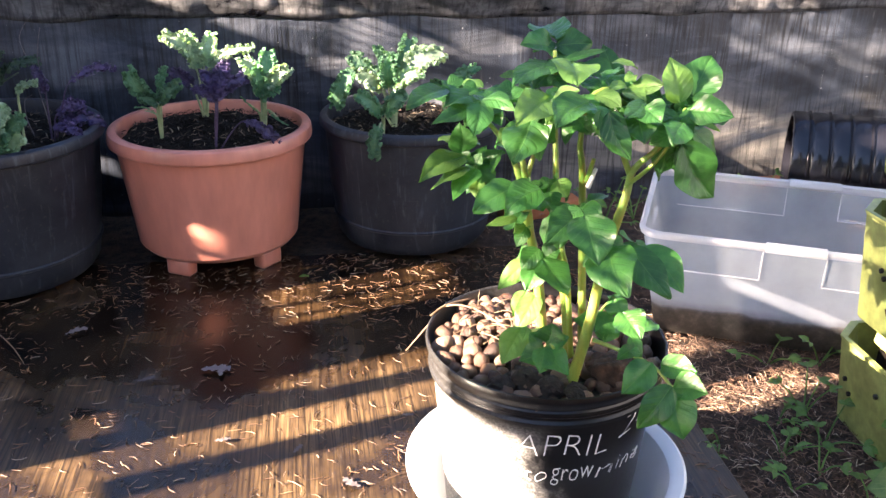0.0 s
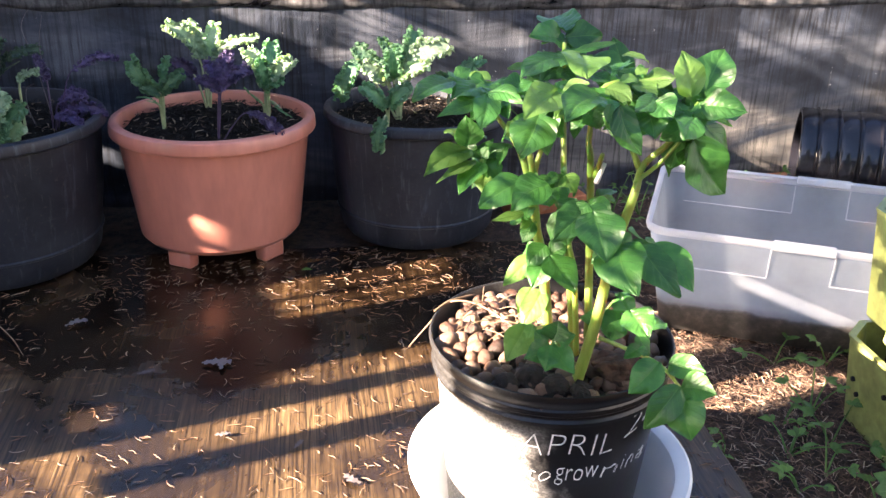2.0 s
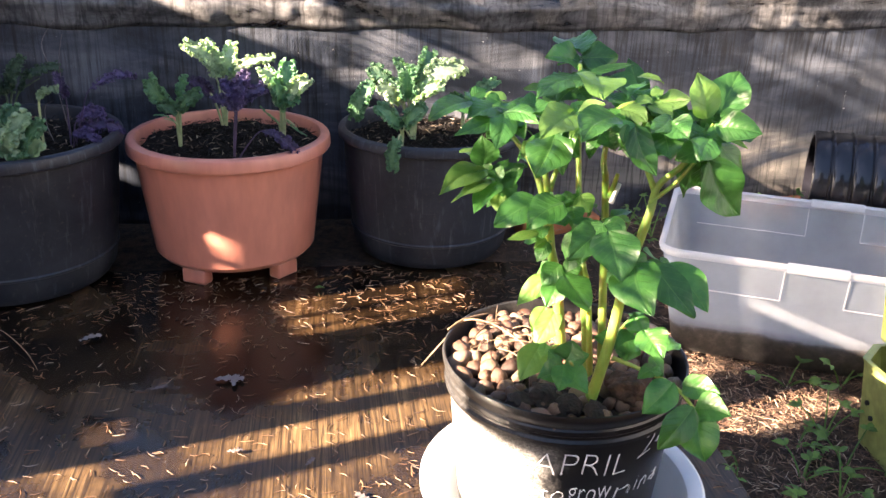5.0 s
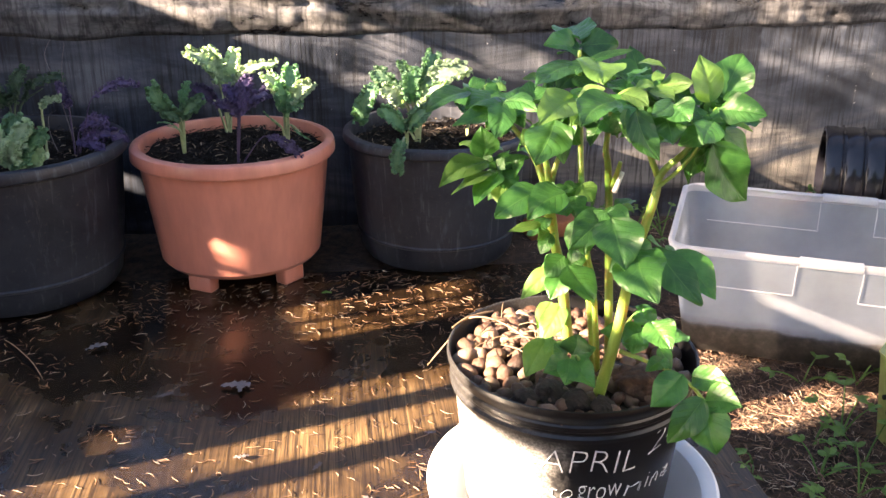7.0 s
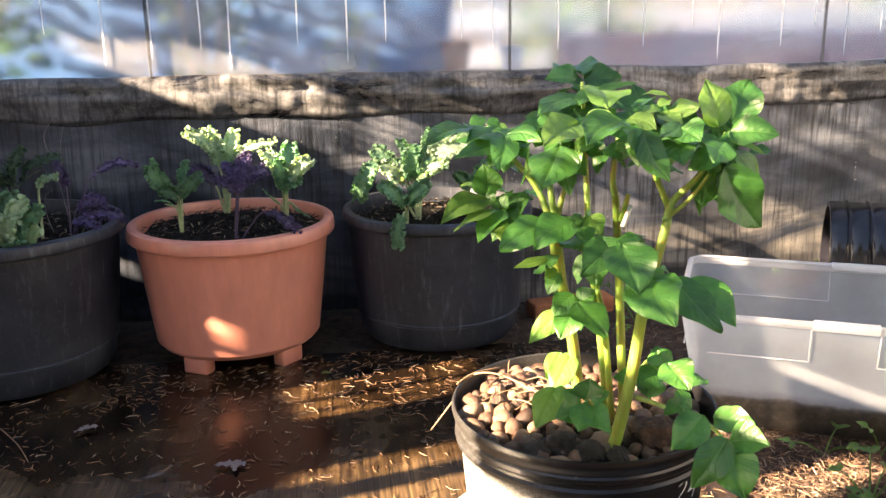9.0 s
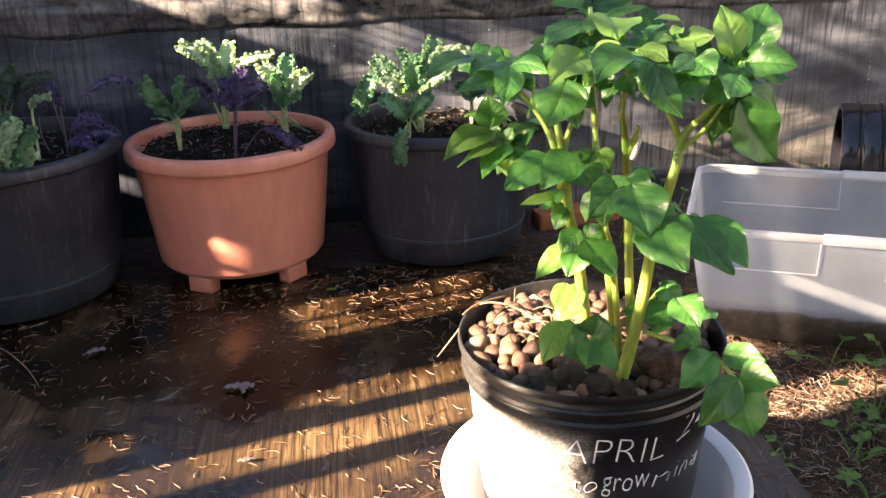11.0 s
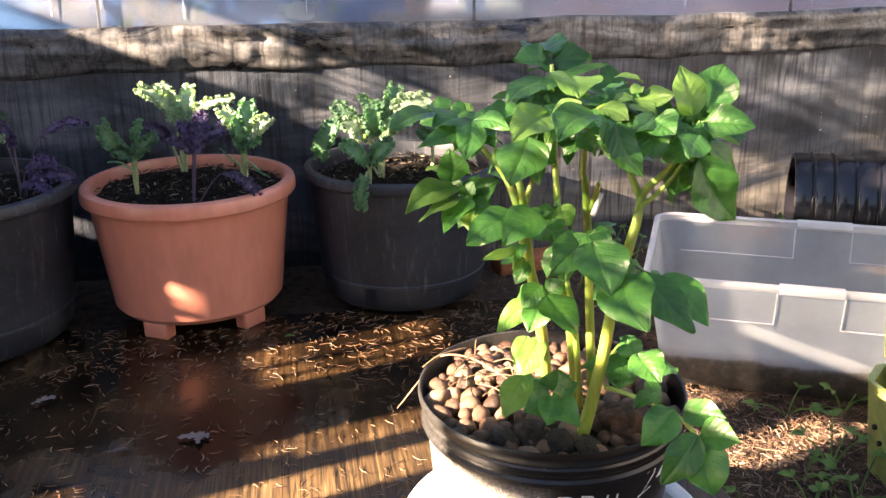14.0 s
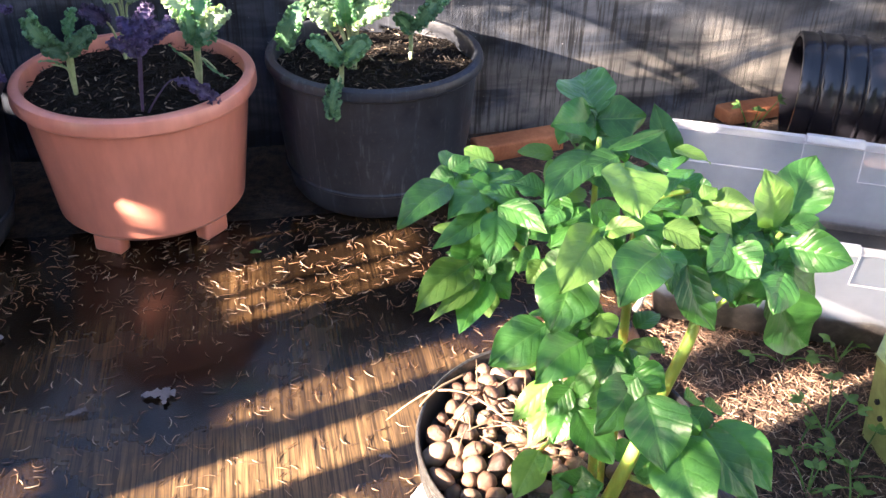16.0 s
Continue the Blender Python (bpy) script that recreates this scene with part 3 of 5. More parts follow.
# ---- setting ----
def wall_y(x):
    return 2.10 + 0.2 * x + 0.06 * max(0.0, x) ** 2 if x < 1.6 else 2.10 + 0.2 * 1.6 + 0.06 * 2.56 + 0.39 * (x - 1.6)


def build_ground():
    near = [k * 0.06 for k in range(-45, 61)]
    xs = sorted([-400, -120, -40, -15, -7, -4] + near + [5, 8, 16, 40, 120, 400])
    ys = sorted([-400, -120, -40, -15, -7, -4] + near + [5, 8, 16, 40, 120, 400])
    bm = bmesh.new()
    rows = []
    for y in ys:
        rows.append([bm.verts.new((x, y, -0.02 + (0.006 * noise.noise(Vector((x * 9, y * 9, 0))) + 0.004 * noise.noise(Vector((x * 30, y * 30, 2))) if abs(x) < 3.6 and abs(y) < 3.6 and not (-1.6 < x < 0.55 and -1 < y < 2.0) else -0.004)) ) for x in xs])
    for a, b in zip(rows, rows[1:]):
        for k in range(len(xs) - 1):
            bm.faces.new((a[k], a[k + 1], b[k + 1], b[k]))
    tagged(part("ground", bm, DIRT), "dark forest soil with bark mulch", "ground", kind="structure")


build_ground()

# plywood sheet: its straight edge runs off beside the white bowl
EDGE = pose(0.415, 1.284, 0, 0, 0, 12.9)
bm = bmesh.new()
block(bm, (1.95, 2.45, 0.018), (-0.975, -0.62, -0.009), bevel=0.002)
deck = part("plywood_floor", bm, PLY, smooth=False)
deck.matrix_basis = EDGE
tagged(deck, "wet brown weathered plywood sheet strewn with needles", "floor", kind="structure")


def wall_sheet(z0, z1, proud, crease, seed, step=0.03, x0=-2.7, x1=2.4, hem=True):
    """A hanging sheet with folds, closed behind so that it has thickness."""
    bm = bmesh.new()
    nx, nz = int((x1 - x0) / step), max(2, int((z1 - z0) / step))
    front, back = [], []
    for i in range(nx + 1):
        x = x0 + (x1 - x0) * i / nx
        cf, cb = [], []
        for k in range(nz + 1):
            z = z0 + (z1 - z0) * k / nz
            fold = crease * (noise.noise(Vector((x * 3.1 + seed, z * 2.0, 0))) + 0.5 * noise.noise(Vector((x * 11, z * 4 + seed, 1))) + 0.25 * noise.noise(Vector((x * 40, z * 9, seed))))
            y = wall_y(x) - proud + fold
            cf.append(bm.verts.new((x, y, z)))
            cb.append(bm.verts.new((x, y + 0.01, z)))
        front.append(cf)
        back.append(cb)
    for a, b, flip in ((front, None, False), (back, None, True)):
        for c, d in zip(a, a[1:]):
            for k in range(nz):
                q = (c[k], d[k], d[k + 1], c[k + 1])
                bm.faces.new(q[::-1] if flip else q)
    if hem:
        for k0 in (0, nz):
            for i in range(nx):
                bm.faces.new((front[i][k0], back[i][k0], back[i + 1][k0], front[i + 1][k0]))
        bmesh.ops.recalc_face_normals(bm, faces=bm.faces)
    return bm


wall = tagged(part("wall_north", wall_sheet(-0.03, 0.42, 0.0, 0.016, 3.0, 0.02), SHEET), "dusty black polythene sheeting hung as a wall", "wall", kind="structure")

# the lumpy rail with rolled sheeting where black meets clear
bm = wall_sheet(0.392, 0.478, 0.003, 0.016, 3.0, 0.009)
for v in bm.verts:
    x, z = v.co.x, v.co.z
    round_out = math.sin(math.pi * min(1, max(0, (z - 0.392) / 0.088)) ** 1.25)
    lump = noise.noise(Vector((x * 4, z * 18, 3))) + 0.6 * noise.noise(Vector((x * 13, z * 45, 7))) + 0.3 * noise.noise(Vector((x * 40, z * 90, 1)))
    # two loose rolls with a tuck between them
    tuck = max(0.0, 1 - abs(z - 0.452 - 0.006 * noise.noise(Vector((x * 3, 0, 2)))) / 0.007)
    v.co.y -= 0.011 * round_out + 0.012 * lump * round_out - 0.01 * tuck
    v.co.z += 0.005 * noise.noise(Vector((x * 5, 0, 4))) + 0.012 * noise.noise(Vector((x * 6, 0, 8))) * max(0.0, 1 - (z - 0.392) / 0.03)
tagged(part("trim", bm, RAIL), "grimy timber rail wrapped in rolled dark sheeting", "trim", kind="structure")

clear = thing("wall_upper", Matrix(), "clear ribbed plastic greenhouse sheeting above a rail", "wall", kind="structure")
part("clear_sheet", wall_sheet(0.47, 2.1, -0.004, 0.006, 5.0, 0.05, hem=False), FILM, clear)
rnd = random.Random(4)
x = -2.6
while x < 2.3:
    bm = bmesh.new()
    # a drip-like weld: broad above, thinning out before it meets the rail
    foot = rnd.uniform(0.485, 0.56)
    lean = rnd.uniform(-0.012, 0.012)
    tube([(0, 0, 2.08), (0.3 * lean, 0, 0.9), (lean, 0, foot + 0.07), (lean, 0, foot)], (0.003, 0.0024, 0.0016, 0.0005), 6, bm)
    rib = part("rib", bm, FILMRIB, clear)
    rib.matrix_basis = pose(x, wall_y(x) + 0.001, 0)
    x += rnd.uniform(0.06, 0.15)
for x in (-0.6, 0.09, 0.74):
    bm = bmesh.new()
    block(bm, (0.006, 0.008, 1.62), (0, 0, 1.285), bevel=0.002)
    seam = part("seam", bm, SEAM, clear, "dark upright seam")
    seam.matrix_basis = pose(x, wall_y(x) - 0.006, 0)


# unseen boards added on the sunny side: their gaps shape the streaks of sun
S0, TAN = -1.1, math.tan(SUN_ELEV)
SIDE = Vector((-SUN_DIR.y, SUN_DIR.x, 0))
sun_mask = thing("sun_mask_boards", Matrix(), "unseen gappy timber boards added to shape the sunlight", "fence", kind="structure")


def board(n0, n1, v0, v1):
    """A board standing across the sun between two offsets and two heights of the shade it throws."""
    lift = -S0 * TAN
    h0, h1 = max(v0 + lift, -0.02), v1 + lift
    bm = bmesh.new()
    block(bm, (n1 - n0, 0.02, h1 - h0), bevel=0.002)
    ob = part("board", bm, TIMBER, sun_mask, smooth=False)
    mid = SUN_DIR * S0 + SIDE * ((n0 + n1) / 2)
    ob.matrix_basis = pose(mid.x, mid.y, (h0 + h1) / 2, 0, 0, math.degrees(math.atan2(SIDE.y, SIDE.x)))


for n0, n1, v0, v1 in ((0.2, 0.733, -1, 0.57), (1.05, 1.095, 0.085, 0.37), (1.195, 1.245, -1, 0.075), (1.195, 1.245, 0.1, 0.175), (1.195, 1.212, 0.175, 0.2), (1.155, 1.195, -1, 0.43), (1.245, 1.364, -1, 0.43), (1.528, 1.576, -1, 0.58), (1.612, 1.645, -1, 0.61), (1.645, 1.72, -1, 0.56), (1.72, 1.80, -1, 0.56),
                       (1.80, 1.865, -1, 0.548), (1.865, 1.93, -1, 0.575), (1.93, 2.0, -1, 0.6), (2.0, 2.043, -1, 0.605), (2.043, 2.059, -1, 0.2), (2.043, 2.059, 0.236, 0.62), (2.059, 2.1, -1, 0.62), (2.1, 2.5, -1, 0.62), (2.5, 2.9, -1, 0.64), (1.364, 1.528, -1, 0.203), (1.364, 1.528, 0.335, 0.58), (1.364, 1.45, 0.58, 0.67), (1.576, 1.6, -1, 0.61), (1.597, 1.612, -1, 0.208), (1.592, 1.616, 0.2215, 0.2355), (1.604, 1.616, 0.2455, 0.2485), (1.597, 1.612, 0.28, 0.61),
                       (1.364, 1.4, 0.203, 0.335), (1.42, 1.43, 0.205, 0.33), (1.458, 1.472, 0.205, 0.33)):
    board(n0, n1, v0, v1)
# cross slats higher up
for v0, v1 in ((0.735, 0.85), (0.925, 1.04), (1.1, 1.3)):
    board(1.097, 1.42, v0, v1)
    board(2.0, 2.9, v0, v1)
for k in range(28):
    # some laths are left out over part of their length to let sun through
    v = 0.735 + 0.02 * k
    spans = [(1.42, 1.61), (1.7, 1.804), (1.836, 2.0)]
    if k > 2:
        spans.append((1.804, 1.836))
    if k not in (0, 1, 2, 3, 4, 11, 13, 14, 16, 17, 18):
        spans.append((1.61, 1.7))
    if k not in (3, 4):
        for a, b in spans:
            board(a, b, v, v + (0.0115 if k < 9 else 0.0122))
board(1.42, 1.64, 0.79, 0.93)
board(1.75, 2.0, 0.795, 0.83)
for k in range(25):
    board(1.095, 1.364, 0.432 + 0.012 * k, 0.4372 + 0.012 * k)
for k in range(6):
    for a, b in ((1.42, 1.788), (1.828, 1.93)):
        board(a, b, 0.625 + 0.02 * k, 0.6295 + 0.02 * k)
for a, b, v in ((2.0, 2.02, 0.722), (2.02, 2.04, 0.704), (2.04, 2.06, 0.688), (2.06, 2.9, 0.665)):
    board(a, b, v, 0.735)
board(2.0, 2.9, 0.85, 0.925)
board(1.15, 1.3, 0.6, 0.735)
board(0.2, 1.09, 0.93, 0.96)
# close laths across the upper part, added to thin the sun on the plant
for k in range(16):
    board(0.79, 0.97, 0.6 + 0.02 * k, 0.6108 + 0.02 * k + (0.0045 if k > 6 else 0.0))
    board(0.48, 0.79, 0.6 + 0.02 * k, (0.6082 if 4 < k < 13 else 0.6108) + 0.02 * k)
board(1.0, 1.094, 0.395, 0.545)
board(0.955, 1.0, 0.468, 0.545)
board(0.86, 0.97, 0.53, 0.6)
board(0.733, 0.806, 0.425, 0.57)
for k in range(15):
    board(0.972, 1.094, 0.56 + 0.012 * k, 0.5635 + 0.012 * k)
board(0.2, 1.09, 0.96, 1.3)
board(0.2, 2.9, 1.3, 2.1)
board(2.3, 2.9, 1.04, 1.1)
board(1.42, 1.606, 0.57, 0.72)
board(2.084, 2.9, 0.6, 0.68)


def plain_slab(name, size, at, material, label, category):
    bm = bmesh.new()
    block(bm, size, bevel=0.004)
    ob = part(name, bm, material, smooth=False)
    ob.matrix_basis = pose(*at)
    tagged(ob, label, category, kind="structure")


# plain walls added behind the view, out of sight; dark to cut fill light
plain_slab("wall_east", (0.03, 4.6, 2.2), (2.78, -0.15, 1.06), GREYBLUE, "unseen plain dark grey-blue wall added behind the view", "wall")
plain_slab("wall_south", (5.0, 0.03, 2.2), (0.3, -2.46, 1.06), GREYBLUE, "unseen plain dark grey-blue wall added behind the view", "wall")


# shrubs outside, beyond the clear sheeting and on the sunny side
def shrub(at, radius, height, leaves, seed, label):
    ob = thing("shrub", pose(*at), label, "shrub")
    rnd = random.Random(seed)
    bm = bmesh.new()
    for k in range(7):
        a = rnd.uniform(0, 6.28)
        top = Vector((radius * 0.7 * math.cos(a), radius * 0.7 * math.sin(a), height * rnd.uniform(0.6, 0.95)))
        tube([(0, 0, 0), top * 0.5 + Vector((0, 0, 0.1)), top], (0.014, 0.009, 0.004), 5, bm)
    part("trunk", bm, TIMBER, ob)
    bm = bmesh.new()
    for _ in range(leaves):
        d = Vector((rnd.gauss(0, 1), rnd.gauss(0, 1), rnd.gauss(0, 1))).normalized() * rnd.uniform(0.45, 1.0)
        p = Vector((d.x * radius, d.y * radius, height * (0.55 + 0.45 * d.z)))
        q = p + Vector((rnd.uniform(-1, 1), rnd.uniform(-1, 1), rnd.uniform(-0.7, 0.5))).normalized() * rnd.uniform(0.04, 0.08)
        blade(p, q, rnd.uniform(0.02, 0.04), (rnd.uniform(-1, 1), rnd.uniform(-1, 1), 1), rows=3, cols=2, seed=rnd.random(), bm=bm)
    part("crown", bm, HEDGE, ob)


shrub((-1.48, 2.64, -0.02), 0.3, 1.15, 800, 1, "leafy green shrub beyond the clear sheeting")
shrub((-0.82, 2.88, -0.02), 0.14, 1.0, 240, 5, "slender green shrub beyond the clear sheeting")
shrub((-0.42, 3.1, -0.02), 0.09, 0.62, 120, 6, "small green shrub beyond the clear sheeting")
shrub((0.35, 4.5, -0.02), 0.4, 0.8, 500, 2, "low leafy shrub beyond the clear sheeting")
shrub((1.9, 4.4, -0.02), 0.6, 1.9, 900, 3, "tall sunlit shrub beyond the clear sheeting")
bm = bmesh.new()
block(bm, (2.6, 0.12, 0.54), bevel=0.01)
low = part("garden_wall", bm, speckled("pink_render", (0.56, 0.3, 0.27), (0.72, 0.46, 0.43), 3, 0.85, 0.3, 0.004, 60), smooth=False)
low.matrix_basis = pose(1.5, 3.5, 0.235, 0, 0, 8)
tagged(low, "low pinkish rendered garden wall outside", "wall")
# pale slab added outside so the clear sheeting looks brighter
path = bmesh.new()
block(path, (7.0, 2.2, 0.03), bevel=0.006)
path = part("pavement", path, speckled("pale_backing_slab", (0.3, 0.32, 0.36), (0.45, 0.47, 0.5), 3, 0.8, 0.3, 0.003, 70), smooth=False)
path.matrix_basis = pose(0.2, 4.6, -0.012, 0, 0, 8)
tagged(path, "pale grey slab added outside to brighten the clear sheeting", "pavement", kind="structure")
# a blue block added beyond the clear sheeting to give it a blue tint
bm = bmesh.new()
block(bm, (1.7, 0.7, 1.0), bevel=0.03)
bmesh.ops.subdivide_edges(bm, edges=bm.edges, cuts=5, use_grid_fill=True)
for v in bm.verts:
    v.co += 0.05 * noise.noise_vector(v.co * 3.0)
cover = part("blue_backdrop", bm, speckled("backdrop_blue", (0.02, 0.085, 0.25), (0.06, 0.175, 0.35), 3, 0.6, 0.4, 0.01, 30))
cover.matrix_basis = pose(-1.02, 3.4, 0.48, 0, 0, 10)
tagged(cover, "tall blue block added outside to tint the clear sheeting", "covered stack")
# a low bench with two pots, and a dark rail fence further off
bench = thing("garden_bench", pose(-0.02, 3.2, 0.0, 0, 0, 8), "low grey garden bench outside the clear sheeting", "bench")
bm = bmesh.new()
block(bm, (0.5, 0.2, 0.025), (0, 0, 0.385), bevel=0.003)
part("seat", bm, TIMBER, bench)
for x in (-0.22, 0.22):
    for y in (-0.08, 0.08):
        bm = bmesh.new()
        block(bm, (0.03, 0.03, 0.39), (x, y, 0.18), bevel=0.003)
        part("leg", bm, TIMBER, bench)
POT_SIDE = [(0, 0), (0.032, 0), (0.042, 0.07), (0.047, 0.07), (0.047, 0.088), (0.042, 0.088), (0.04, 0.07), (0, 0.07)]
for x, size, mat, label in ((-0.115, 1.05, BRICK, "orange clay pot on the bench outside the clear sheeting"), (0.06, 0.85, RIDGE, "cream pot on the bench outside the clear sheeting")):
    out_pot = part("garden_pot", lathe([(r * size, z * size) for r, z in POT_SIDE], 32), mat)
    out_pot.matrix_basis = pose(x, 3.2, 0.3975)
    tagged(out_pot, label, "plant pot")
far = thing("rail_fence", pose(0.6, 5.4, 0.0, 0, 0, 4), "dark rail fence beyond the garden wall", "fence")
for z, h in ((0.3, 0.12), (0.5, 0.12), (0.66, 0.05), (0.86, 0.04)):
    bm = bmesh.new()
    block(bm, (4.4, 0.03, h), (0, 0, z), bevel=0.004)
    part("rail", bm, GREYBLUE, far)
for x in (-2.1, -0.7, 0.7, 2.1):
    bm = bmesh.new()
    block(bm, (0.08, 0.06, 1.0), (x, 0.05, 0.47), bevel=0.004)
    part("post", bm, GREYBLUE, far)


# ---- pots ----
def turned_pot(name, at, r_rim, r_base, h, material, label, lip=0.024, lip_out=0.012, z0=0.0, band=False):
    ob = thing(name, pose(*at), label, "plant pot")
    wall_t = 0.006
    rb = r_rim - lip_out
    if band:
        # a tub with a rounded foot and a raised line above it
        prof = [(0, z0), (r_base - 0.03, z0), (r_base - 0.016, z0 + 0.004), (r_base - 0.006, z0 + 0.018), (r_base, z0 + 0.05), (r_base + 0.0025, z0 + 0.052), (r_base + 0.0025, z0 + 0.055), (r_base, z0 + 0.057)]
    else:
        prof = [(0, z0), (r_base - 0.02, z0), (r_base - 0.008, z0 + 0.003), (r_base, z0 + 0.012)]
    prof += [(r_base + (rb - r_base) * 0.55, z0 + (h - z0) * 0.5), (rb, h - lip), (rb - wall_t, h - lip), (rb - wall_t - 0.004, h - lip - 0.05), (r_base, h - 0.12), (0, h - 0.12)]
    part("body", lathe(prof, 72), material, ob)
    lo, rr = h - lip, lip_out
    rim = [(rb - wall_t, lo), (rb + rr * 0.6, lo), (r_rim - 0.0025, lo + 0.0008), (r_rim - 0.0005, lo + 0.003), (r_rim, lo + 0.006), (r_rim - 0.0008, h - 0.007), (r_rim - 0.0025, h - 0.003), (r_rim - 0.006, h - 0.0008), (rb - 0.001, h), (rb - wall_t * 0.7, h - 0.0012), (rb - wall_t, h - 0.005), (rb - wall_t, lo)]
    part("rim", lathe(rim, 72), material, ob)
    return ob


def fill(at, r, z, seed, label):
    ob = part("potting_soil", heap(r, 0.012, seed), SOIL)
    ob.matrix_basis = pose(at[0], at[1], z)
    tagged(ob, label, "soil", kind="stuff")
    me = scatter_strips(800, lambda q: (lambda a, s: (s * math.cos(a), s * math.sin(a), 0.012 * (1 - (s / r) ** 2) + 0.002))(q.uniform(0, 6.28), r * math.sqrt(q.random()) * 0.97), (0.003, 0.016), (0.0008, 0.0028), seed, 0.004, 0.35, 0.5)
    me.materials.append(CRUMBS)
    bits = new("soil_crumbs", me)
    bits.matrix_basis = ob.matrix_basis.copy()
    tagged(bits, "bark crumbs and perlite on the potting soil", "soil", kind="stuff")


TC, B2, LP, FP = (-0.39, 1.775, 0), (-0.037, 1.905, 0), (-0.752, 1.65, 0), (0.197, 1.042, 0)
tc = turned_pot("plant_pot", TC, 0.181, 0.146, 0.246, TERRACOTTA, "terracotta-coloured plastic pot with short feet on plywood", 0.026, 0.013, 0.026)
for a in (253, 330, 73, 150):
    bm = bmesh.new()
    block(bm, (0.048, 0.026, 0.03), (0, 0.122, 0.014), bevel=0.004)
    foot = part("foot", bm, TERRACOTTA, tc)
    foot.matrix_basis = pose(0, 0, 0, 0, 0, a - 90)
fill(TC, 0.163, 0.222, 1, "black crumbly potting soil in the terracotta pot")
turned_pot("plant_pot", B2, 0.178, 0.153, 0.246, BLACKPOT, "scuffed black plastic tub pot on plywood", 0.02, 0.01, band=True)
fill(B2, 0.161, 0.216, 2, "black potting soil in the black tub")
turned_pot("plant_pot", LP, 0.202, 0.172, 0.262, BLACKPOT, "large dusty black plastic tub pot on plywood", 0.022, 0.011, band=True)
fill(LP, 0.184, 0.234, 3, "black potting soil in the large black tub")

# the black nursery pot in its white bowl
bowl_prof = [(0, 0.0), (0.1, 0.0), (0.108, 0.008), (0.134, 0.087), (0.137, 0.091), (0.147, 0.0915), (0.151, 0.0945), (0.151, 0.098), (0.148, 0.1), (0.138, 0.0985), (0.1335, 0.0955), (0.131, 0.09), (0.104, 0.012), (0.097, 0.006), (0, 0.006)]
bowl = part("bowl", lathe(bowl_prof, 72), WHITE)
bowl.matrix_basis = pose(0.204, 1.035, 0)
tagged(bowl, "white plastic bowl used as a saucer on plywood", "bowl")
water = part("dirty_water", heap(0.112, 0.0, 31, 6, 32, 0.0), speckled("brown_water", (0.05, 0.03, 0.014), (0.12, 0.075, 0.035), 20, 0.08, 0.05, 0.001, 90))
water.matrix_basis = pose(0.204, 1.035, 0.022)
tagged(water, "shallow brown water standing in the white bowl", "water", kind="stuff")
front_pot = thing("nursery_pot", pose(*FP), "black nursery pot with white handwriting, standing in a white bowl", "plant pot")
front_prof = [(0, 0.007), (0.091, 0.007), (0.097, 0.012), (0.1159, 0.209), (0.1205, 0.2115), (0.1215, 0.216), (0.1192, 0.2185), (0.1192, 0.2215), (0.121, 0.2235), (0.121, 0.228), (0.1197, 0.23), (0.1212, 0.234), (0.1236, 0.238), (0.1243, 0.242), (0.1236, 0.2454), (0.1224, 0.246), (0.121, 0.2448), (0.1192, 0.238), (0.1165, 0.222), (0.1125, 0.205), (0.104, 0.12), (0, 0.12)]
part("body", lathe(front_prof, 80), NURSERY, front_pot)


def lettering(text, size, a0, a1, z, rise=0.0, slant=0.0, weight=-0.0005):
    """Handwriting laid round the pot's side, between two bearings."""
    cu = bpy.data.curves.new("lettering", "FONT")
    cu.body, cu.size, cu.offset, cu.shear, cu.extrude = text, size, weight, slant, 0.0003
    cu.resolution_u = 3
    ob = bpy.data.objects.new("lettering", cu)
    scene.collection.objects.link(ob)
    dg = bpy.context.evaluated_depsgraph_get()
    me = bpy.data.meshes.new_from_object(ob.evaluated_get(dg))
    bpy.data.objects.remove(ob)
    left, right = min(v.co.x for v in me.vertices), max(v.co.x for v in me.vertices)
    for v in me.vertices:
        t = (v.co.x - left) / (right - left)
        h = z + v.co.y + rise * t + 0.0016 * math.sin(t * 9 + z * 90) + 0.0006 * math.sin(t * 41)
        r = 0.097 + (h - 0.012) * 0.09575 + 0.0008 + v.co.z
        a = radians(a0 + (a1 - a0) * t)
        v.co = (r * math.cos(a), r * math.sin(a), h)
    me.materials.append(CHALK)
    written = new("lettering", me)
    written.parent = front_pot
    written["label"] = "white handwritten words"


lettering("APRIL", 0.038, 256, 302, 0.1765, -0.003, 0.12, -0.0011)
lettering("24", 0.034, 309, 330, 0.186, 0.0, 0.3, -0.0011)
lettering("to", 0.026, 261, 272, 0.143, 0.001, 0.1, -0.0008)
lettering("grow", 0.033, 274, 296, 0.1455, -0.001, 0.1, -0.0007)
lettering("n", 0.028, 298, 308, 0.1415, 0.0, 0.15, -0.0008)
lettering("in", 0.026, 311, 320, 0.143, 0.0, 0.2, -0.0009)
lettering("a", 0.026, 323, 331, 0.143, 0.0, 0.2, -0.0009)


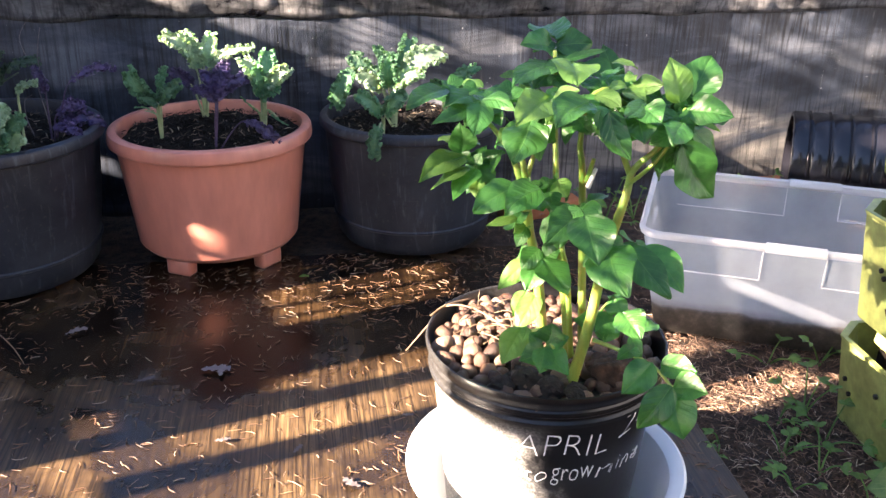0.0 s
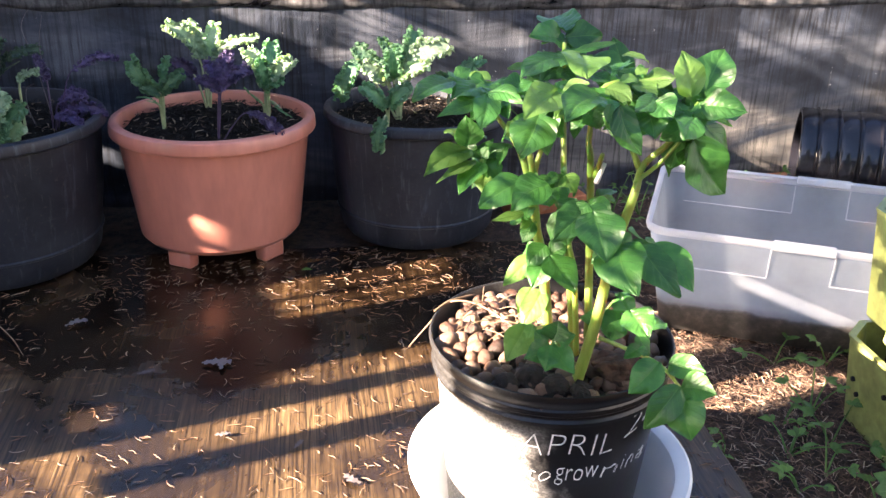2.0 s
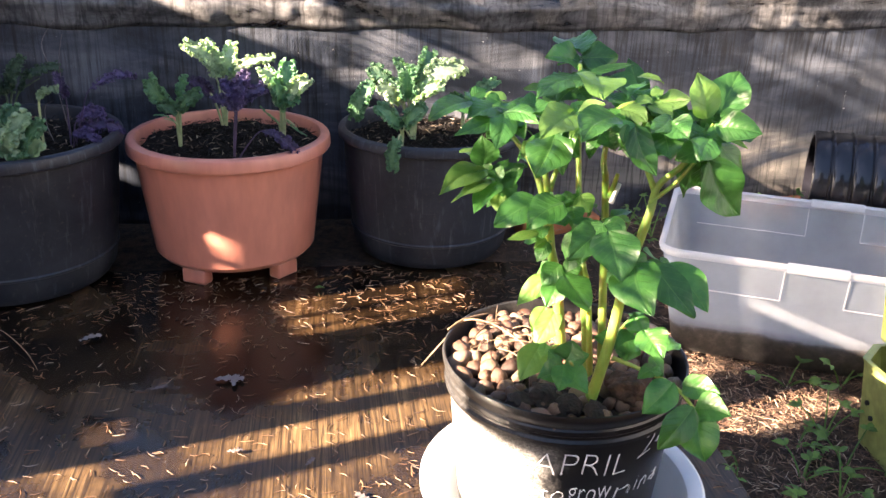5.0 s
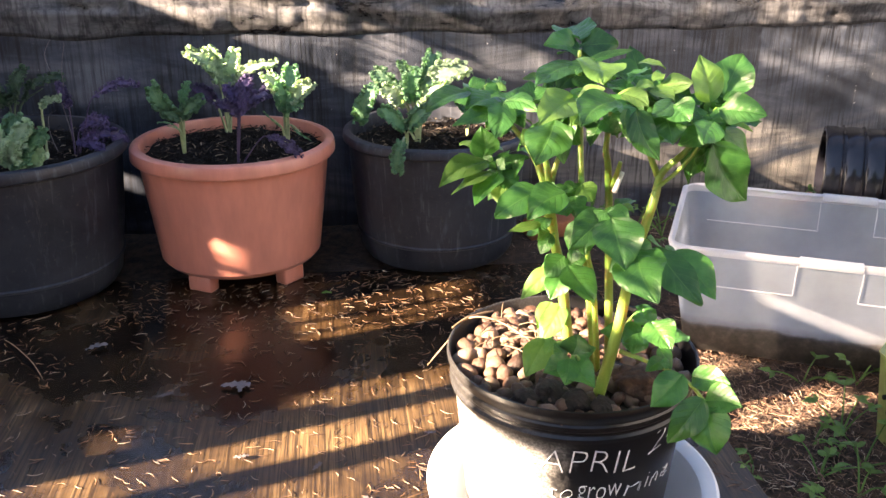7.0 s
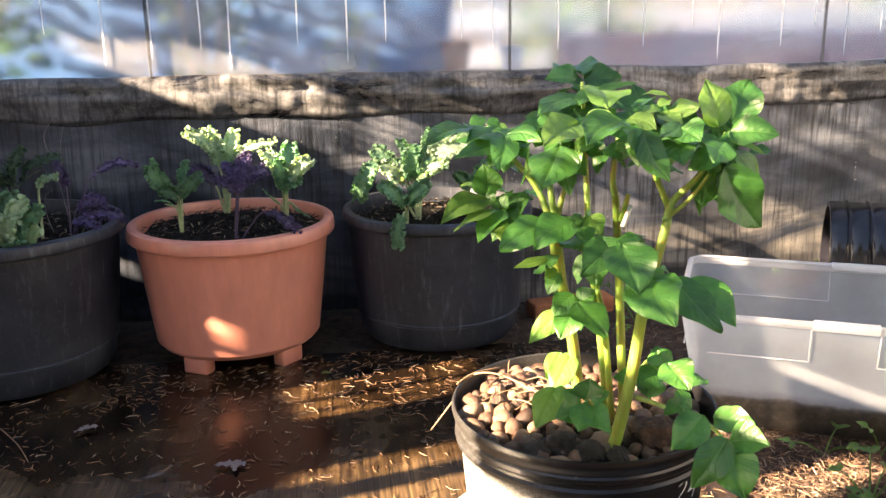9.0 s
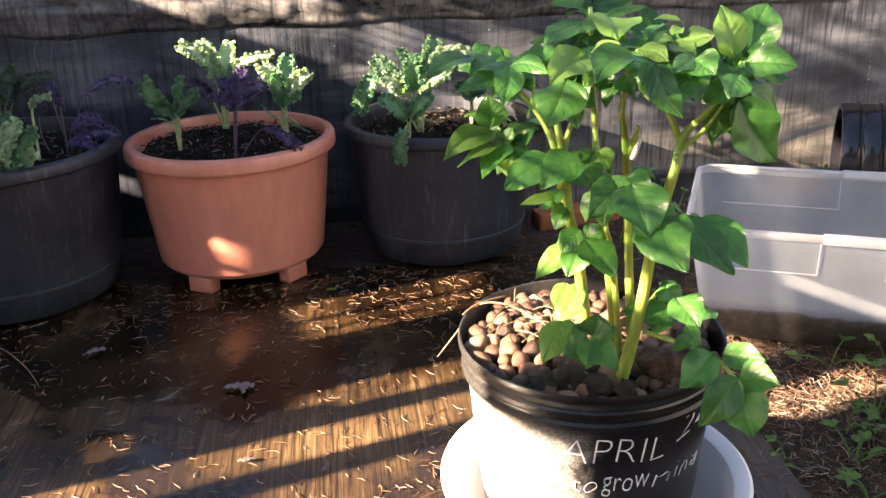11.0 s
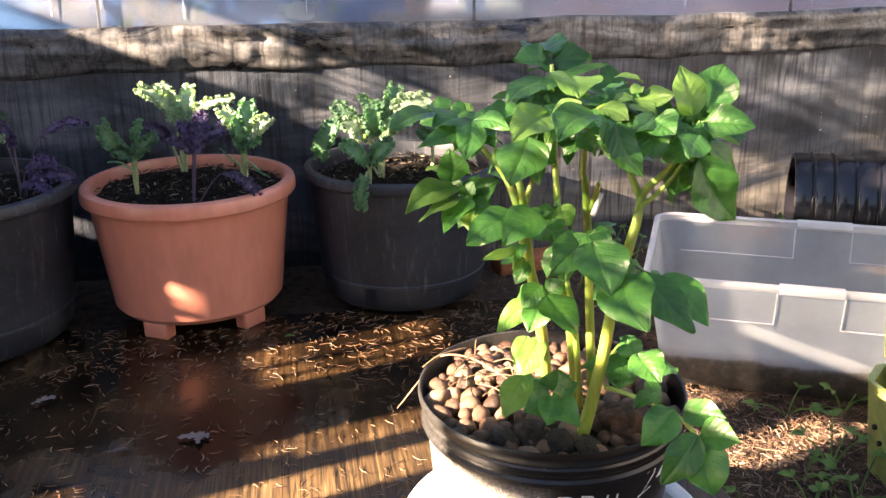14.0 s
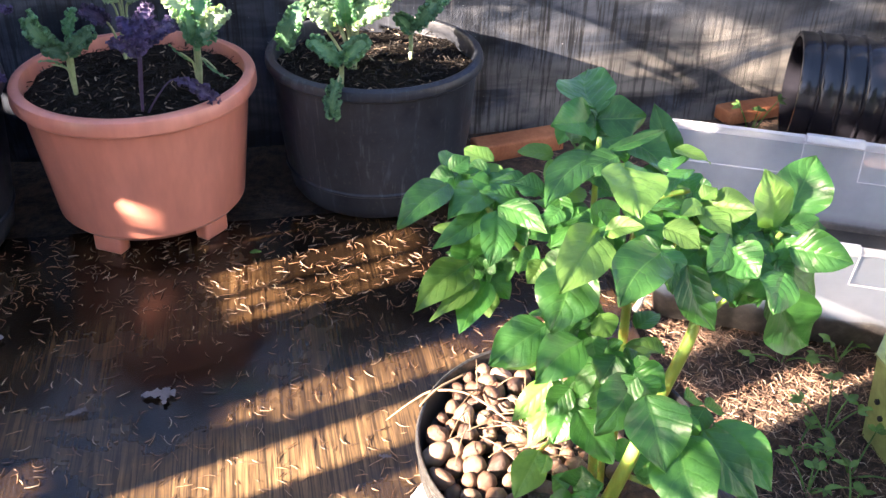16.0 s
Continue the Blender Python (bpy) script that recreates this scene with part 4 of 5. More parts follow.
# ---- clay pebbles ----
def pebble_mesh(seed):
    bm = bmesh.new()
    bmesh.ops.create_icosphere(bm, subdivisions=2, radius=0.5)
    q = random.Random(seed)
    s = (q.uniform(1.0, 1.42), q.uniform(0.84, 1.04), q.uniform(0.8, 0.98))
    for v in bm.verts:
        k = 1 + 0.24 * noise.noise(v.co * 2.2 + Vector((seed * 7.1, 0, 0))) + 0.06 * noise.noise(v.co * 7 + Vector((seed, 3, 0)))
        v.co = Vector((v.co.x * s[0], v.co.y * s[1], v.co.z * s[2])) * k
    me = bpy.data.meshes.new("clay_pebble")
    bm.to_mesh(me)
    bm.free()
    me.shade_smooth()
    me.materials.append(CLAY)
    return me


bed = part("pebble_bed", heap(0.114, 0.012, 8, rough=0.012), EARTH)
bed.matrix_basis = pose(FP[0], FP[1], 0.222)
tagged(bed, "dark moist earth beneath the clay pebbles", "soil", kind="stuff")
kinds = [pebble_mesh(k) for k in range(8)]
rnd = random.Random(11)
placed = []
for _ in range(9000):
    a, s = rnd.uniform(0, 6.28), 0.115 * math.sqrt(rnd.random())
    x, y = s * math.cos(a), s * math.sin(a)
    d = rnd.uniform(0.013, 0.023)
    level = (0.23 if len(placed) < 185 else 0.242) + 0.05 * max(0.0, -x) * (y > -0.05)
    if x > 0.05 - 0.35 * max(0.0, -y) and rnd.random() < 0.93:
        continue
    if all((x - u) ** 2 + (y - w) ** 2 + (level - l) ** 2 > (0.39 * (d + e)) ** 2 for u, w, l, e in placed) and s + d * 0.5 < 0.1195:
        placed.append((x, y, level, d))
        ob = new("clay_pebble", kinds[rnd.randrange(8)])
        ob.matrix_basis = pose(FP[0] + x, FP[1] + y, level + 0.006 * (1 - (s / 0.108) ** 2), rnd.uniform(0, 360), rnd.uniform(0, 360), rnd.uniform(0, 360)) @ Matrix.Diagonal((d, d, d, 1))
        tagged(ob, "round brown baked clay pebble in the nursery pot", "pebble", "clay pebbles in the pot")
    if len(placed) >= 330:
        break

bm = bmesh.new()
bmesh.ops.create_icosphere(bm, subdivisions=4, radius=0.018)
for v in bm.verts:
    v.co *= 1 + 0.4 * noise.noise(v.co * 70) + 0.3 * noise.noise(v.co * 190) + 0.15 * noise.noise(v.co * 420)
    v.co.z *= 0.6
clod = part("root_clump", bm, speckled("matted_roots", (0.02, 0.009, 0.005), (0.085, 0.038, 0.018), 120, 0.9, 0.9, 0.004, 380))
clod.matrix_basis = pose(0.262, 0.985, 0.24) @ Matrix.Diagonal((1.25, 1.25, 1.3, 1))
tagged(clod, "brown matted root clump beside the potato stems", "roots")
for k, (x, y, size) in enumerate(((0.178, 0.965, 0.034), (0.2, 0.95, 0.028), (0.152, 0.955, 0.022), (0.222, 0.945, 0.024))):
    bm = bmesh.new()
    bmesh.ops.create_icosphere(bm, subdivisions=3, radius=size / 2)
    for v in bm.verts:
        v.co *= 1 + 0.5 * noise.noise(v.co * 60 + Vector((k * 5, 0, 0))) + 0.3 * noise.noise(v.co * 170) + 0.15 * noise.noise(v.co * 400)
        v.co.z *= 0.7
    lump = part("earth_clod", bm, EARTH)
    lump.matrix_basis = pose(x, y, 0.236, 0, 0, 50 * k)
    tagged(lump, "dark damp lump of earth among clay pebbles", "earth", "earth clods in the pot")


# ---- potato plant ----
potato = thing("potato_plant", pose(0.215, 1.0, 0.2), "tall bushy potato plant with broad green leaflets", "plant")
BACK = potato.matrix_basis.inverted()
COUNT = [0]


def leaflets(rows, young=()):
    """Leaflets of one shoot: base, tip and width. young: rows given the sunlit colour."""
    for k, (bx, by, bz, tx, ty, tz, w) in enumerate(rows):
        COUNT[0] += 1
        up = (0.0, -0.5, 0.87) if bz > 0.525 else (-0.1, -0.6, 0.8)
        bm = blade((bx, by, bz), (tx, ty, tz), w * (1.18 if bz > 0.525 else 1.05), up, 0.02 + 0.015 * (COUNT[0] * 7 % 5), 0.04 + 0.07 * (COUNT[0] * 3 % 5), rows=30, cols=16, seed=COUNT[0], quilt=0.034, twist=0.3)
        bmesh.ops.transform(bm, matrix=BACK, verts=bm.verts)
        part("leaf", bm, POTATO_LIT if k in young else POTATO, potato, "young yellow-green leaf in a sunlit colour" if k in young else "")
        if bz > 0.33:
            # the small side leaflets behind each large one
            rnd = random.Random(900 + COUNT[0])
            p, q = Vector((bx, by, bz)), Vector((tx, ty, tz))
            for s in (-1, 1):
                foot = p.lerp(q, rnd.uniform(-0.3, 0.05)) + Vector((0, rnd.uniform(0.006, 0.022), -rnd.uniform(0.002, 0.012)))
                out = Matrix.Rotation(s * rnd.uniform(0.8, 1.5), 3, "Z") @ (q - p)
                out = (out.normalized() + Vector((0, 0.2, -0.2))) * rnd.uniform(0.016, 0.028)
                bm = blade(foot, foot + out, rnd.uniform(0.013, 0.021), (-0.1, -0.4, 0.9), 0.06, 0.18, rows=16, cols=10, seed=COUNT[0] * 3 + s, quilt=0.03)
                bmesh.ops.transform(bm, matrix=BACK, verts=bm.verts)
                part("leaf", bm, POTATO, potato)


def stalk(points, thick, thin):
    n = len(points) - 1
    bm = tube(points, [0.9 * (thick + (thin - thick) * k / n) for k in range(n + 1)], 10)
    bmesh.ops.transform(bm, matrix=BACK, verts=bm.verts)
    part("stem", bm, STEM, potato)

# top shoot
leaflets([
    (0.187, 1.030, 0.543, 0.158, 1.010, 0.550, 0.026),
    (0.189, 1.030, 0.545, 0.221, 1.030, 0.548, 0.026),
    (0.188, 1.030, 0.550, 0.188, 1.090, 0.554, 0.033),
    (0.199, 0.970, 0.542, 0.204, 0.925, 0.535, 0.034),
    (0.187, 1.000, 0.535, 0.152, 0.950, 0.525, 0.021),
    (0.192, 1.000, 0.537, 0.234, 1.020, 0.545, 0.007),
    (0.250, 1.050, 0.505, 0.234, 1.070, 0.540, 0.020),
    (0.213, 1.040, 0.526, 0.244, 1.020, 0.510, 0.026),
    (0.188, 1.020, 0.524, 0.170, 1.000, 0.512, 0.023),
    (0.192, 1.020, 0.538, 0.206, 1.000, 0.534, 0.017),
], (3,))
# left shoot
leaflets([
    (0.093, 1.000, 0.509, 0.063, 0.955, 0.503, 0.024),
    (0.119, 1.010, 0.503, 0.094, 0.970, 0.501, 0.025),
    (0.117, 0.990, 0.497, 0.085, 0.950, 0.491, 0.017),
    (0.125, 0.975, 0.505, 0.121, 0.945, 0.483, 0.023),
    (0.126, 0.980, 0.506, 0.154, 0.950, 0.506, 0.016),
    (0.109, 1.000, 0.514, 0.121, 1.000, 0.509, 0.012),
    (0.094, 1.020, 0.508, 0.107, 1.030, 0.514, 0.014),
    (0.131, 0.980, 0.498, 0.144, 0.960, 0.489, 0.016),
])
# small left shoot
leaflets([
    (0.108, 1.000, 0.451, 0.106, 1.000, 0.479, 0.025),
    (0.112, 1.000, 0.448, 0.075, 0.970, 0.446, 0.011),
    (0.111, 1.000, 0.447, 0.075, 0.955, 0.440, 0.025),
    (0.116, 0.990, 0.441, 0.084, 0.955, 0.432, 0.015),
    (0.122, 0.990, 0.439, 0.104, 0.955, 0.422, 0.024),
    (0.125, 1.000, 0.425, 0.125, 0.985, 0.412, 0.015),
    (0.121, 1.000, 0.441, 0.127, 1.000, 0.451, 0.012),
    (0.125, 1.010, 0.434, 0.145, 1.010, 0.451, 0.023),
    (0.127, 1.020, 0.427, 0.139, 1.010, 0.419, 0.020),
], (2, 3, 5,))
# middle shoot
leaflets([
    (0.181, 0.930, 0.522, 0.156, 0.880, 0.512, 0.030),
    (0.161, 0.950, 0.523, 0.151, 0.940, 0.517, 0.013),
    (0.168, 0.920, 0.505, 0.154, 0.885, 0.481, 0.036),
    (0.152, 0.940, 0.492, 0.143, 0.930, 0.482, 0.015),
    (0.172, 0.950, 0.494, 0.190, 0.950, 0.479, 0.027),
    (0.211, 0.900, 0.527, 0.186, 0.865, 0.517, 0.027),
    (0.185, 0.930, 0.521, 0.204, 0.920, 0.532, 0.013),
    (0.227, 0.900, 0.520, 0.246, 0.885, 0.486, 0.022),
    (0.221, 0.900, 0.521, 0.219, 0.890, 0.507, 0.007),
    (0.205, 0.930, 0.505, 0.216, 0.920, 0.497, 0.018),
    (0.177, 0.940, 0.513, 0.169, 0.930, 0.506, 0.017),
    (0.192, 0.950, 0.506, 0.181, 0.940, 0.497, 0.015),
], (0, 3, 6, 11,))
# young middle shoot
leaflets([
    (0.247, 0.960, 0.525, 0.273, 0.940, 0.533, 0.024),
    (0.244, 0.950, 0.526, 0.259, 0.930, 0.520, 0.016),
    (0.244, 0.950, 0.529, 0.230, 0.940, 0.528, 0.012),
    (0.244, 0.955, 0.531, 0.254, 0.960, 0.536, 0.010),
    (0.218, 0.930, 0.525, 0.239, 0.920, 0.518, 0.017),
    (0.257, 0.930, 0.521, 0.239, 0.900, 0.516, 0.019),
    (0.257, 0.920, 0.519, 0.268, 0.900, 0.513, 0.025),
    (0.251, 0.920, 0.512, 0.256, 0.900, 0.495, 0.026),
    (0.253, 0.950, 0.523, 0.275, 0.950, 0.520, 0.022),
    (0.266, 0.930, 0.510, 0.281, 0.930, 0.509, 0.022),
    (0.240, 0.930, 0.509, 0.229, 0.920, 0.500, 0.018),
    (0.251, 0.930, 0.505, 0.242, 0.930, 0.486, 0.018),
], (0, 1, 2, 3, 4,))
# right shoot
leaflets([
    (0.289, 0.950, 0.516, 0.279, 0.955, 0.552, 0.029),
    (0.300, 0.960, 0.519, 0.316, 0.980, 0.550, 0.034),
    (0.293, 0.930, 0.515, 0.326, 0.915, 0.515, 0.024),
    (0.286, 0.910, 0.510, 0.276, 0.885, 0.500, 0.023),
    (0.289, 0.920, 0.491, 0.323, 0.930, 0.442, 0.036),
    (0.296, 0.930, 0.500, 0.326, 0.940, 0.463, 0.021),
    (0.294, 0.930, 0.509, 0.320, 0.930, 0.499, 0.007),
    (0.299, 0.950, 0.518, 0.315, 0.950, 0.523, 0.012),
    (0.283, 0.950, 0.480, 0.279, 0.950, 0.455, 0.024),
    (0.283, 0.950, 0.515, 0.273, 0.960, 0.518, 0.018),
    (0.293, 0.940, 0.514, 0.301, 0.930, 0.504, 0.017),
    (0.287, 0.940, 0.509, 0.273, 0.930, 0.504, 0.017),
    (0.289, 0.940, 0.493, 0.282, 0.940, 0.481, 0.015),
], (0, 6,))
# middle pair
leaflets([
    (0.159, 0.940, 0.443, 0.123, 0.920, 0.425, 0.031),
    (0.179, 0.920, 0.447, 0.150, 0.895, 0.434, 0.028),
    (0.161, 0.950, 0.409, 0.134, 0.940, 0.405, 0.009),
    (0.169, 0.970, 0.395, 0.158, 0.970, 0.386, 0.012),
    (0.194, 0.950, 0.446, 0.203, 0.945, 0.432, 0.019),
    (0.193, 0.960, 0.439, 0.182, 0.960, 0.426, 0.019),
    (0.170, 0.940, 0.447, 0.161, 0.930, 0.441, 0.012),
], (2, 3, 4,))
# front shoot
leaflets([
    (0.210, 0.900, 0.436, 0.184, 0.865, 0.423, 0.029),
    (0.213, 0.880, 0.441, 0.223, 0.845, 0.414, 0.036),
    (0.235, 0.870, 0.419, 0.243, 0.815, 0.405, 0.038),
    (0.251, 0.880, 0.415, 0.282, 0.850, 0.387, 0.028),
    (0.260, 0.890, 0.411, 0.293, 0.860, 0.387, 0.029),
    (0.202, 0.920, 0.436, 0.192, 0.910, 0.422, 0.021),
    (0.212, 0.910, 0.434, 0.230, 0.900, 0.427, 0.022),
    (0.192, 0.910, 0.421, 0.196, 0.900, 0.403, 0.021),
])
# low left leaves
leaflets([
    (0.174, 0.990, 0.352, 0.146, 0.970, 0.329, 0.019),
    (0.182, 0.950, 0.369, 0.171, 0.930, 0.348, 0.025),
    (0.185, 0.930, 0.380, 0.207, 0.900, 0.364, 0.029),
    (0.185, 0.950, 0.372, 0.202, 0.950, 0.383, 0.018),
    (0.186, 1.040, 0.293, 0.165, 1.010, 0.262, 0.024),
    (0.171, 0.990, 0.280, 0.153, 0.965, 0.253, 0.027),
    (0.176, 0.980, 0.286, 0.171, 0.970, 0.275, 0.013),
    (0.175, 1.050, 0.290, 0.162, 1.030, 0.271, 0.020),
], (0, 4, 5, 6, 7,))
# low front leaves
leaflets([
    (0.191, 0.940, 0.286, 0.212, 0.910, 0.278, 0.026),
    (0.191, 0.940, 0.286, 0.169, 0.920, 0.283, 0.023),
    (0.191, 0.935, 0.290, 0.187, 0.910, 0.278, 0.020),
    (0.196, 0.945, 0.288, 0.197, 0.950, 0.307, 0.028),
    (0.193, 0.945, 0.286, 0.213, 0.940, 0.300, 0.020),
    (0.188, 0.945, 0.287, 0.177, 0.950, 0.296, 0.019),
])
# low right leaves
leaflets([
    (0.260, 0.950, 0.322, 0.274, 0.920, 0.312, 0.029),
    (0.260, 0.960, 0.315, 0.252, 0.970, 0.329, 0.023),
    (0.256, 0.960, 0.308, 0.237, 0.950, 0.301, 0.024),
    (0.267, 0.940, 0.303, 0.278, 0.930, 0.288, 0.014),
    (0.271, 0.930, 0.296, 0.255, 0.920, 0.290, 0.013),
    (0.253, 0.960, 0.305, 0.246, 0.950, 0.290, 0.019),
])
# trailing leaf
leaflets([
    (0.282, 0.900, 0.300, 0.256, 0.875, 0.283, 0.027),
    (0.292, 0.910, 0.293, 0.319, 0.890, 0.299, 0.024),
    (0.295, 0.870, 0.296, 0.268, 0.855, 0.262, 0.025),
    (0.299, 0.880, 0.288, 0.323, 0.860, 0.296, 0.025),
    (0.299, 0.870, 0.289, 0.306, 0.850, 0.257, 0.033),
    (0.275, 0.920, 0.297, 0.265, 0.920, 0.299, 0.010),
])
stalk([(0.194, 1.05, 0.242), (0.183, 1.03, 0.327), (0.169, 0.99, 0.396), (0.163, 0.97, 0.435), (0.149, 0.98, 0.465), (0.118, 0.99, 0.499)], 0.0066, 0.0018)
stalk([(0.18, 1.03, 0.333), (0.167, 0.97, 0.436), (0.162, 0.97, 0.471), (0.171, 0.96, 0.509)], 0.0042, 0.0018)
stalk([(0.168, 0.97, 0.436), (0.172, 0.98, 0.453), (0.187, 0.98, 0.5)], 0.0034, 0.0018)
stalk([(0.218, 1.0, 0.245), (0.206, 0.97, 0.345), (0.197, 0.96, 0.404), (0.194, 1.0, 0.443), (0.191, 1.01, 0.492), (0.187, 1.0, 0.546)], 0.005, 0.0018)
stalk([(0.22, 0.965, 0.235), (0.232, 0.955, 0.308), (0.238, 0.94, 0.377), (0.251, 0.94, 0.435), (0.257, 0.95, 0.457), (0.276, 0.95, 0.478), (0.295, 0.95, 0.512)], 0.0066, 0.0018)
stalk([(0.255, 0.95, 0.452), (0.246, 0.95, 0.472), (0.232, 0.95, 0.505)], 0.0034, 0.0018)
stalk([(0.23, 1.0, 0.265), (0.221, 0.99, 0.393), (0.216, 0.98, 0.45), (0.213, 0.98, 0.471), (0.219, 0.98, 0.511), (0.244, 0.98, 0.522)], 0.0045, 0.0018)
stalk([(0.221, 0.98, 0.435), (0.225, 0.97, 0.459)], 0.003, 0.002)
stalk([(0.218, 0.97, 0.263), (0.208, 0.95, 0.354), (0.2, 0.93, 0.39)], 0.0034, 0.002)
stalk([(0.236, 0.96, 0.287), (0.26, 0.95, 0.283), (0.286, 0.92, 0.286), (0.303, 0.9, 0.275)], 0.0025, 0.0016)
stalk([(0.237, 0.94, 0.377), (0.236, 0.9, 0.41), (0.248, 0.9, 0.406)], 0.0022, 0.0016)
stalk([(0.234, 0.96, 0.305), (0.255, 1.0, 0.31)], 0.0022, 0.0016)
stalk([(0.219, 0.97, 0.25), (0.196, 0.93, 0.296)], 0.0022, 0.0016)
stalk([(0.181, 1.03, 0.333), (0.172, 1.0, 0.341)], 0.0022, 0.0016)
stalk([(0.196, 1.04, 0.254), (0.172, 1.0, 0.268)], 0.0022, 0.0016)
stalk([(0.25, 0.94, 0.445), (0.273, 0.95, 0.463), (0.291, 0.94, 0.496)], 0.0022, 0.0016)


bm = tube([(0.222, 0.975, 0.431), (0.228, 0.975, 0.449)], (0.0024, 0.0017), 8)
bmesh.ops.transform(bm, matrix=BACK, verts=bm.verts)
part("cut_stem", bm, CHALK, potato, "pale dry cut stem")


# the inner foliage of the crown: leaflets on short stalks round each shoot's tip
rnd = random.Random(61)
for cx, cy, cz, spread, count in ((0.19, 1.05, 0.515, 0.025, 7), (0.12, 1.03, 0.49, 0.03, 9), (0.17, 1.0, 0.495, 0.034, 14), (0.235, 0.985, 0.505, 0.038, 22), (0.28, 0.98, 0.495, 0.032, 14), (0.12, 1.03, 0.44, 0.022, 6), (0.21, 0.95, 0.415, 0.024, 9), (0.26, 0.98, 0.3, 0.02, 5)):
    for k in range(count):
        a = rnd.uniform(0, 6.28)
        p = Vector((cx + spread * rnd.gauss(0, 0.6), cy + spread * rnd.gauss(0, 0.6), cz + 0.4 * spread * rnd.gauss(0, 0.8)))
        q = p + Vector((math.cos(a), math.sin(a), rnd.uniform(-0.5, 0.35))).normalized() * rnd.uniform(0.018, 0.032)
        COUNT[0] += 1
        bm = blade(p, q, rnd.uniform(0.013, 0.022), (0.2 * math.cos(a), 0.2 * math.sin(a) - 0.35, 0.9), 0.08, 0.2, rows=16, cols=10, seed=5000 + COUNT[0], quilt=0.03)
        bmesh.ops.transform(bm, matrix=BACK, verts=bm.verts)
        part("leaf", bm, POTATO_LIT if k % 6 == 0 else POTATO, potato)


# ---- kale ----
def kale(name, at, label, leaves, green, stem_mat, seed, ruffle=0.008):
    """Curly kale: stalks from the soil to each frilled leaf. leaves: foot, base and tip of the blade, width."""
    ob = thing(name, pose(*at), label, "plant")
    back = ob.matrix_basis.inverted()
    thick = 0.0015 if stem_mat == PSTEM else 0.0026
    for k, (foot, base, tip, w, *own) in enumerate(leaves):
        foot = (foot[0], foot[1], 0.215)
        bm = tube([foot, (Vector(foot) + Vector(base)) * 0.5 + Vector((0, 0, 0.008)), base, Vector(base).lerp(Vector(tip), 0.55)], (thick, thick * 0.85, thick * 0.7, thick * 0.35), 7)
        bmesh.ops.transform(bm, matrix=back, verts=bm.verts)
        part("stem", bm, stem_mat, ob)
        bare = w < 0.012
        bm = blade(base, tip, w * (0.5 if stem_mat == PSTEM else 0.55), (0.1, -0.75, 0.6), 0.16, 0.25, ruffle * 0.35, 9 + k % 4, 60, 14, "kale", seed * 31 + k, None, 0.5 if stem_mat == PSTEM else 0.2)
        rnd = random.Random(seed * 97 + k)
        bm.verts.ensure_lookup_table()
        rim = [[v.co.copy() for v in bm.verts[r * 15:r * 15 + 15]] for r in range(61)]
        count = 0 if bare else int(150 * min(1.0, w / 0.05)) + 25
        for _ in range(count):
            r = 60 - int(57 * rnd.random() ** 1.25)
            left = rnd.random() < 0.5
            c = 0 if left else 14
            mid, edge, inner = rim[r][7], rim[r][c], rim[r][3 if left else 11]
            away = (edge - mid).normalized() + 0.8 * (rim[min(60, r + 3)][c] - rim[max(0, r - 3)][c]).normalized() * (r / 60) ** 2
            if r > 55:
                away = (rim[60][7] - rim[50][7]).normalized() + 0.8 * away
            away = (away.normalized() + 0.75 * Vector((rnd.gauss(0, 1), rnd.gauss(0, 1), rnd.gauss(0, 1))).normalized()).normalized()
            p = edge.lerp(inner, rnd.uniform(-0.25, 0.8))
            size = rnd.uniform(0.7, 1.3) * (0.0055 if stem_mat == PSTEM else 0.0064) * (0.7 + 6 * w)
            face = (rnd.gauss(0.1, 0.7), rnd.gauss(-0.6, 0.6), rnd.gauss(0.6, 0.6))
            blade(p, p + away * size, size * rnd.uniform(1.0, 1.5), face, rnd.uniform(0.15, 0.5), rnd.uniform(-0.5, 0.7), rows=4, cols=4, outline="round", seed=rnd.random(), bm=bm, twist=1.2)
        bmesh.ops.transform(bm, matrix=back, verts=bm.verts)
        part("leaf", bm, own[0] if own else green, ob)
    return ob


kale("kale_plant", (-0.459, 1.715, 0.25), "young blue-green curly kale in the terracotta pot", [
    ((-0.459, 1.715, 0.25), (-0.462, 1.71, 0.302), (-0.495, 1.69, 0.354), 0.044),
    ((-0.459, 1.715, 0.25), (-0.455, 1.72, 0.305), (-0.448, 1.73, 0.353), 0.022),
    ((-0.459, 1.715, 0.25), (-0.454, 1.71, 0.297), (-0.416, 1.7, 0.333), 0.034),
    ((-0.459, 1.715, 0.25), (-0.458, 1.71, 0.295), (-0.478, 1.69, 0.311), 0.03),
    ((-0.459, 1.715, 0.25), (-0.458, 1.7, 0.278), (-0.487, 1.68, 0.296), 0.009)], KALE, KSTEM, 1, 0.0055)
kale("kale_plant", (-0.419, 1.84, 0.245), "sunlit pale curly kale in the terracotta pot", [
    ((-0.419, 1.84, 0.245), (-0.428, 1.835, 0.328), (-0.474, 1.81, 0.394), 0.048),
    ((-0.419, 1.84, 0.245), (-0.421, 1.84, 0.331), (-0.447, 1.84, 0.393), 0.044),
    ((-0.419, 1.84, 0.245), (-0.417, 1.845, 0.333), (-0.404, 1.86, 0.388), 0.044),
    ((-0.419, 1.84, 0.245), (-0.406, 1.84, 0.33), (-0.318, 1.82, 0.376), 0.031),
    ((-0.419, 1.84, 0.245), (-0.435, 1.82, 0.302), (-0.461, 1.8, 0.33), 0.037, PURPLE)], KALE_PALE_LIT, KSTEM, 2, 0.0055)
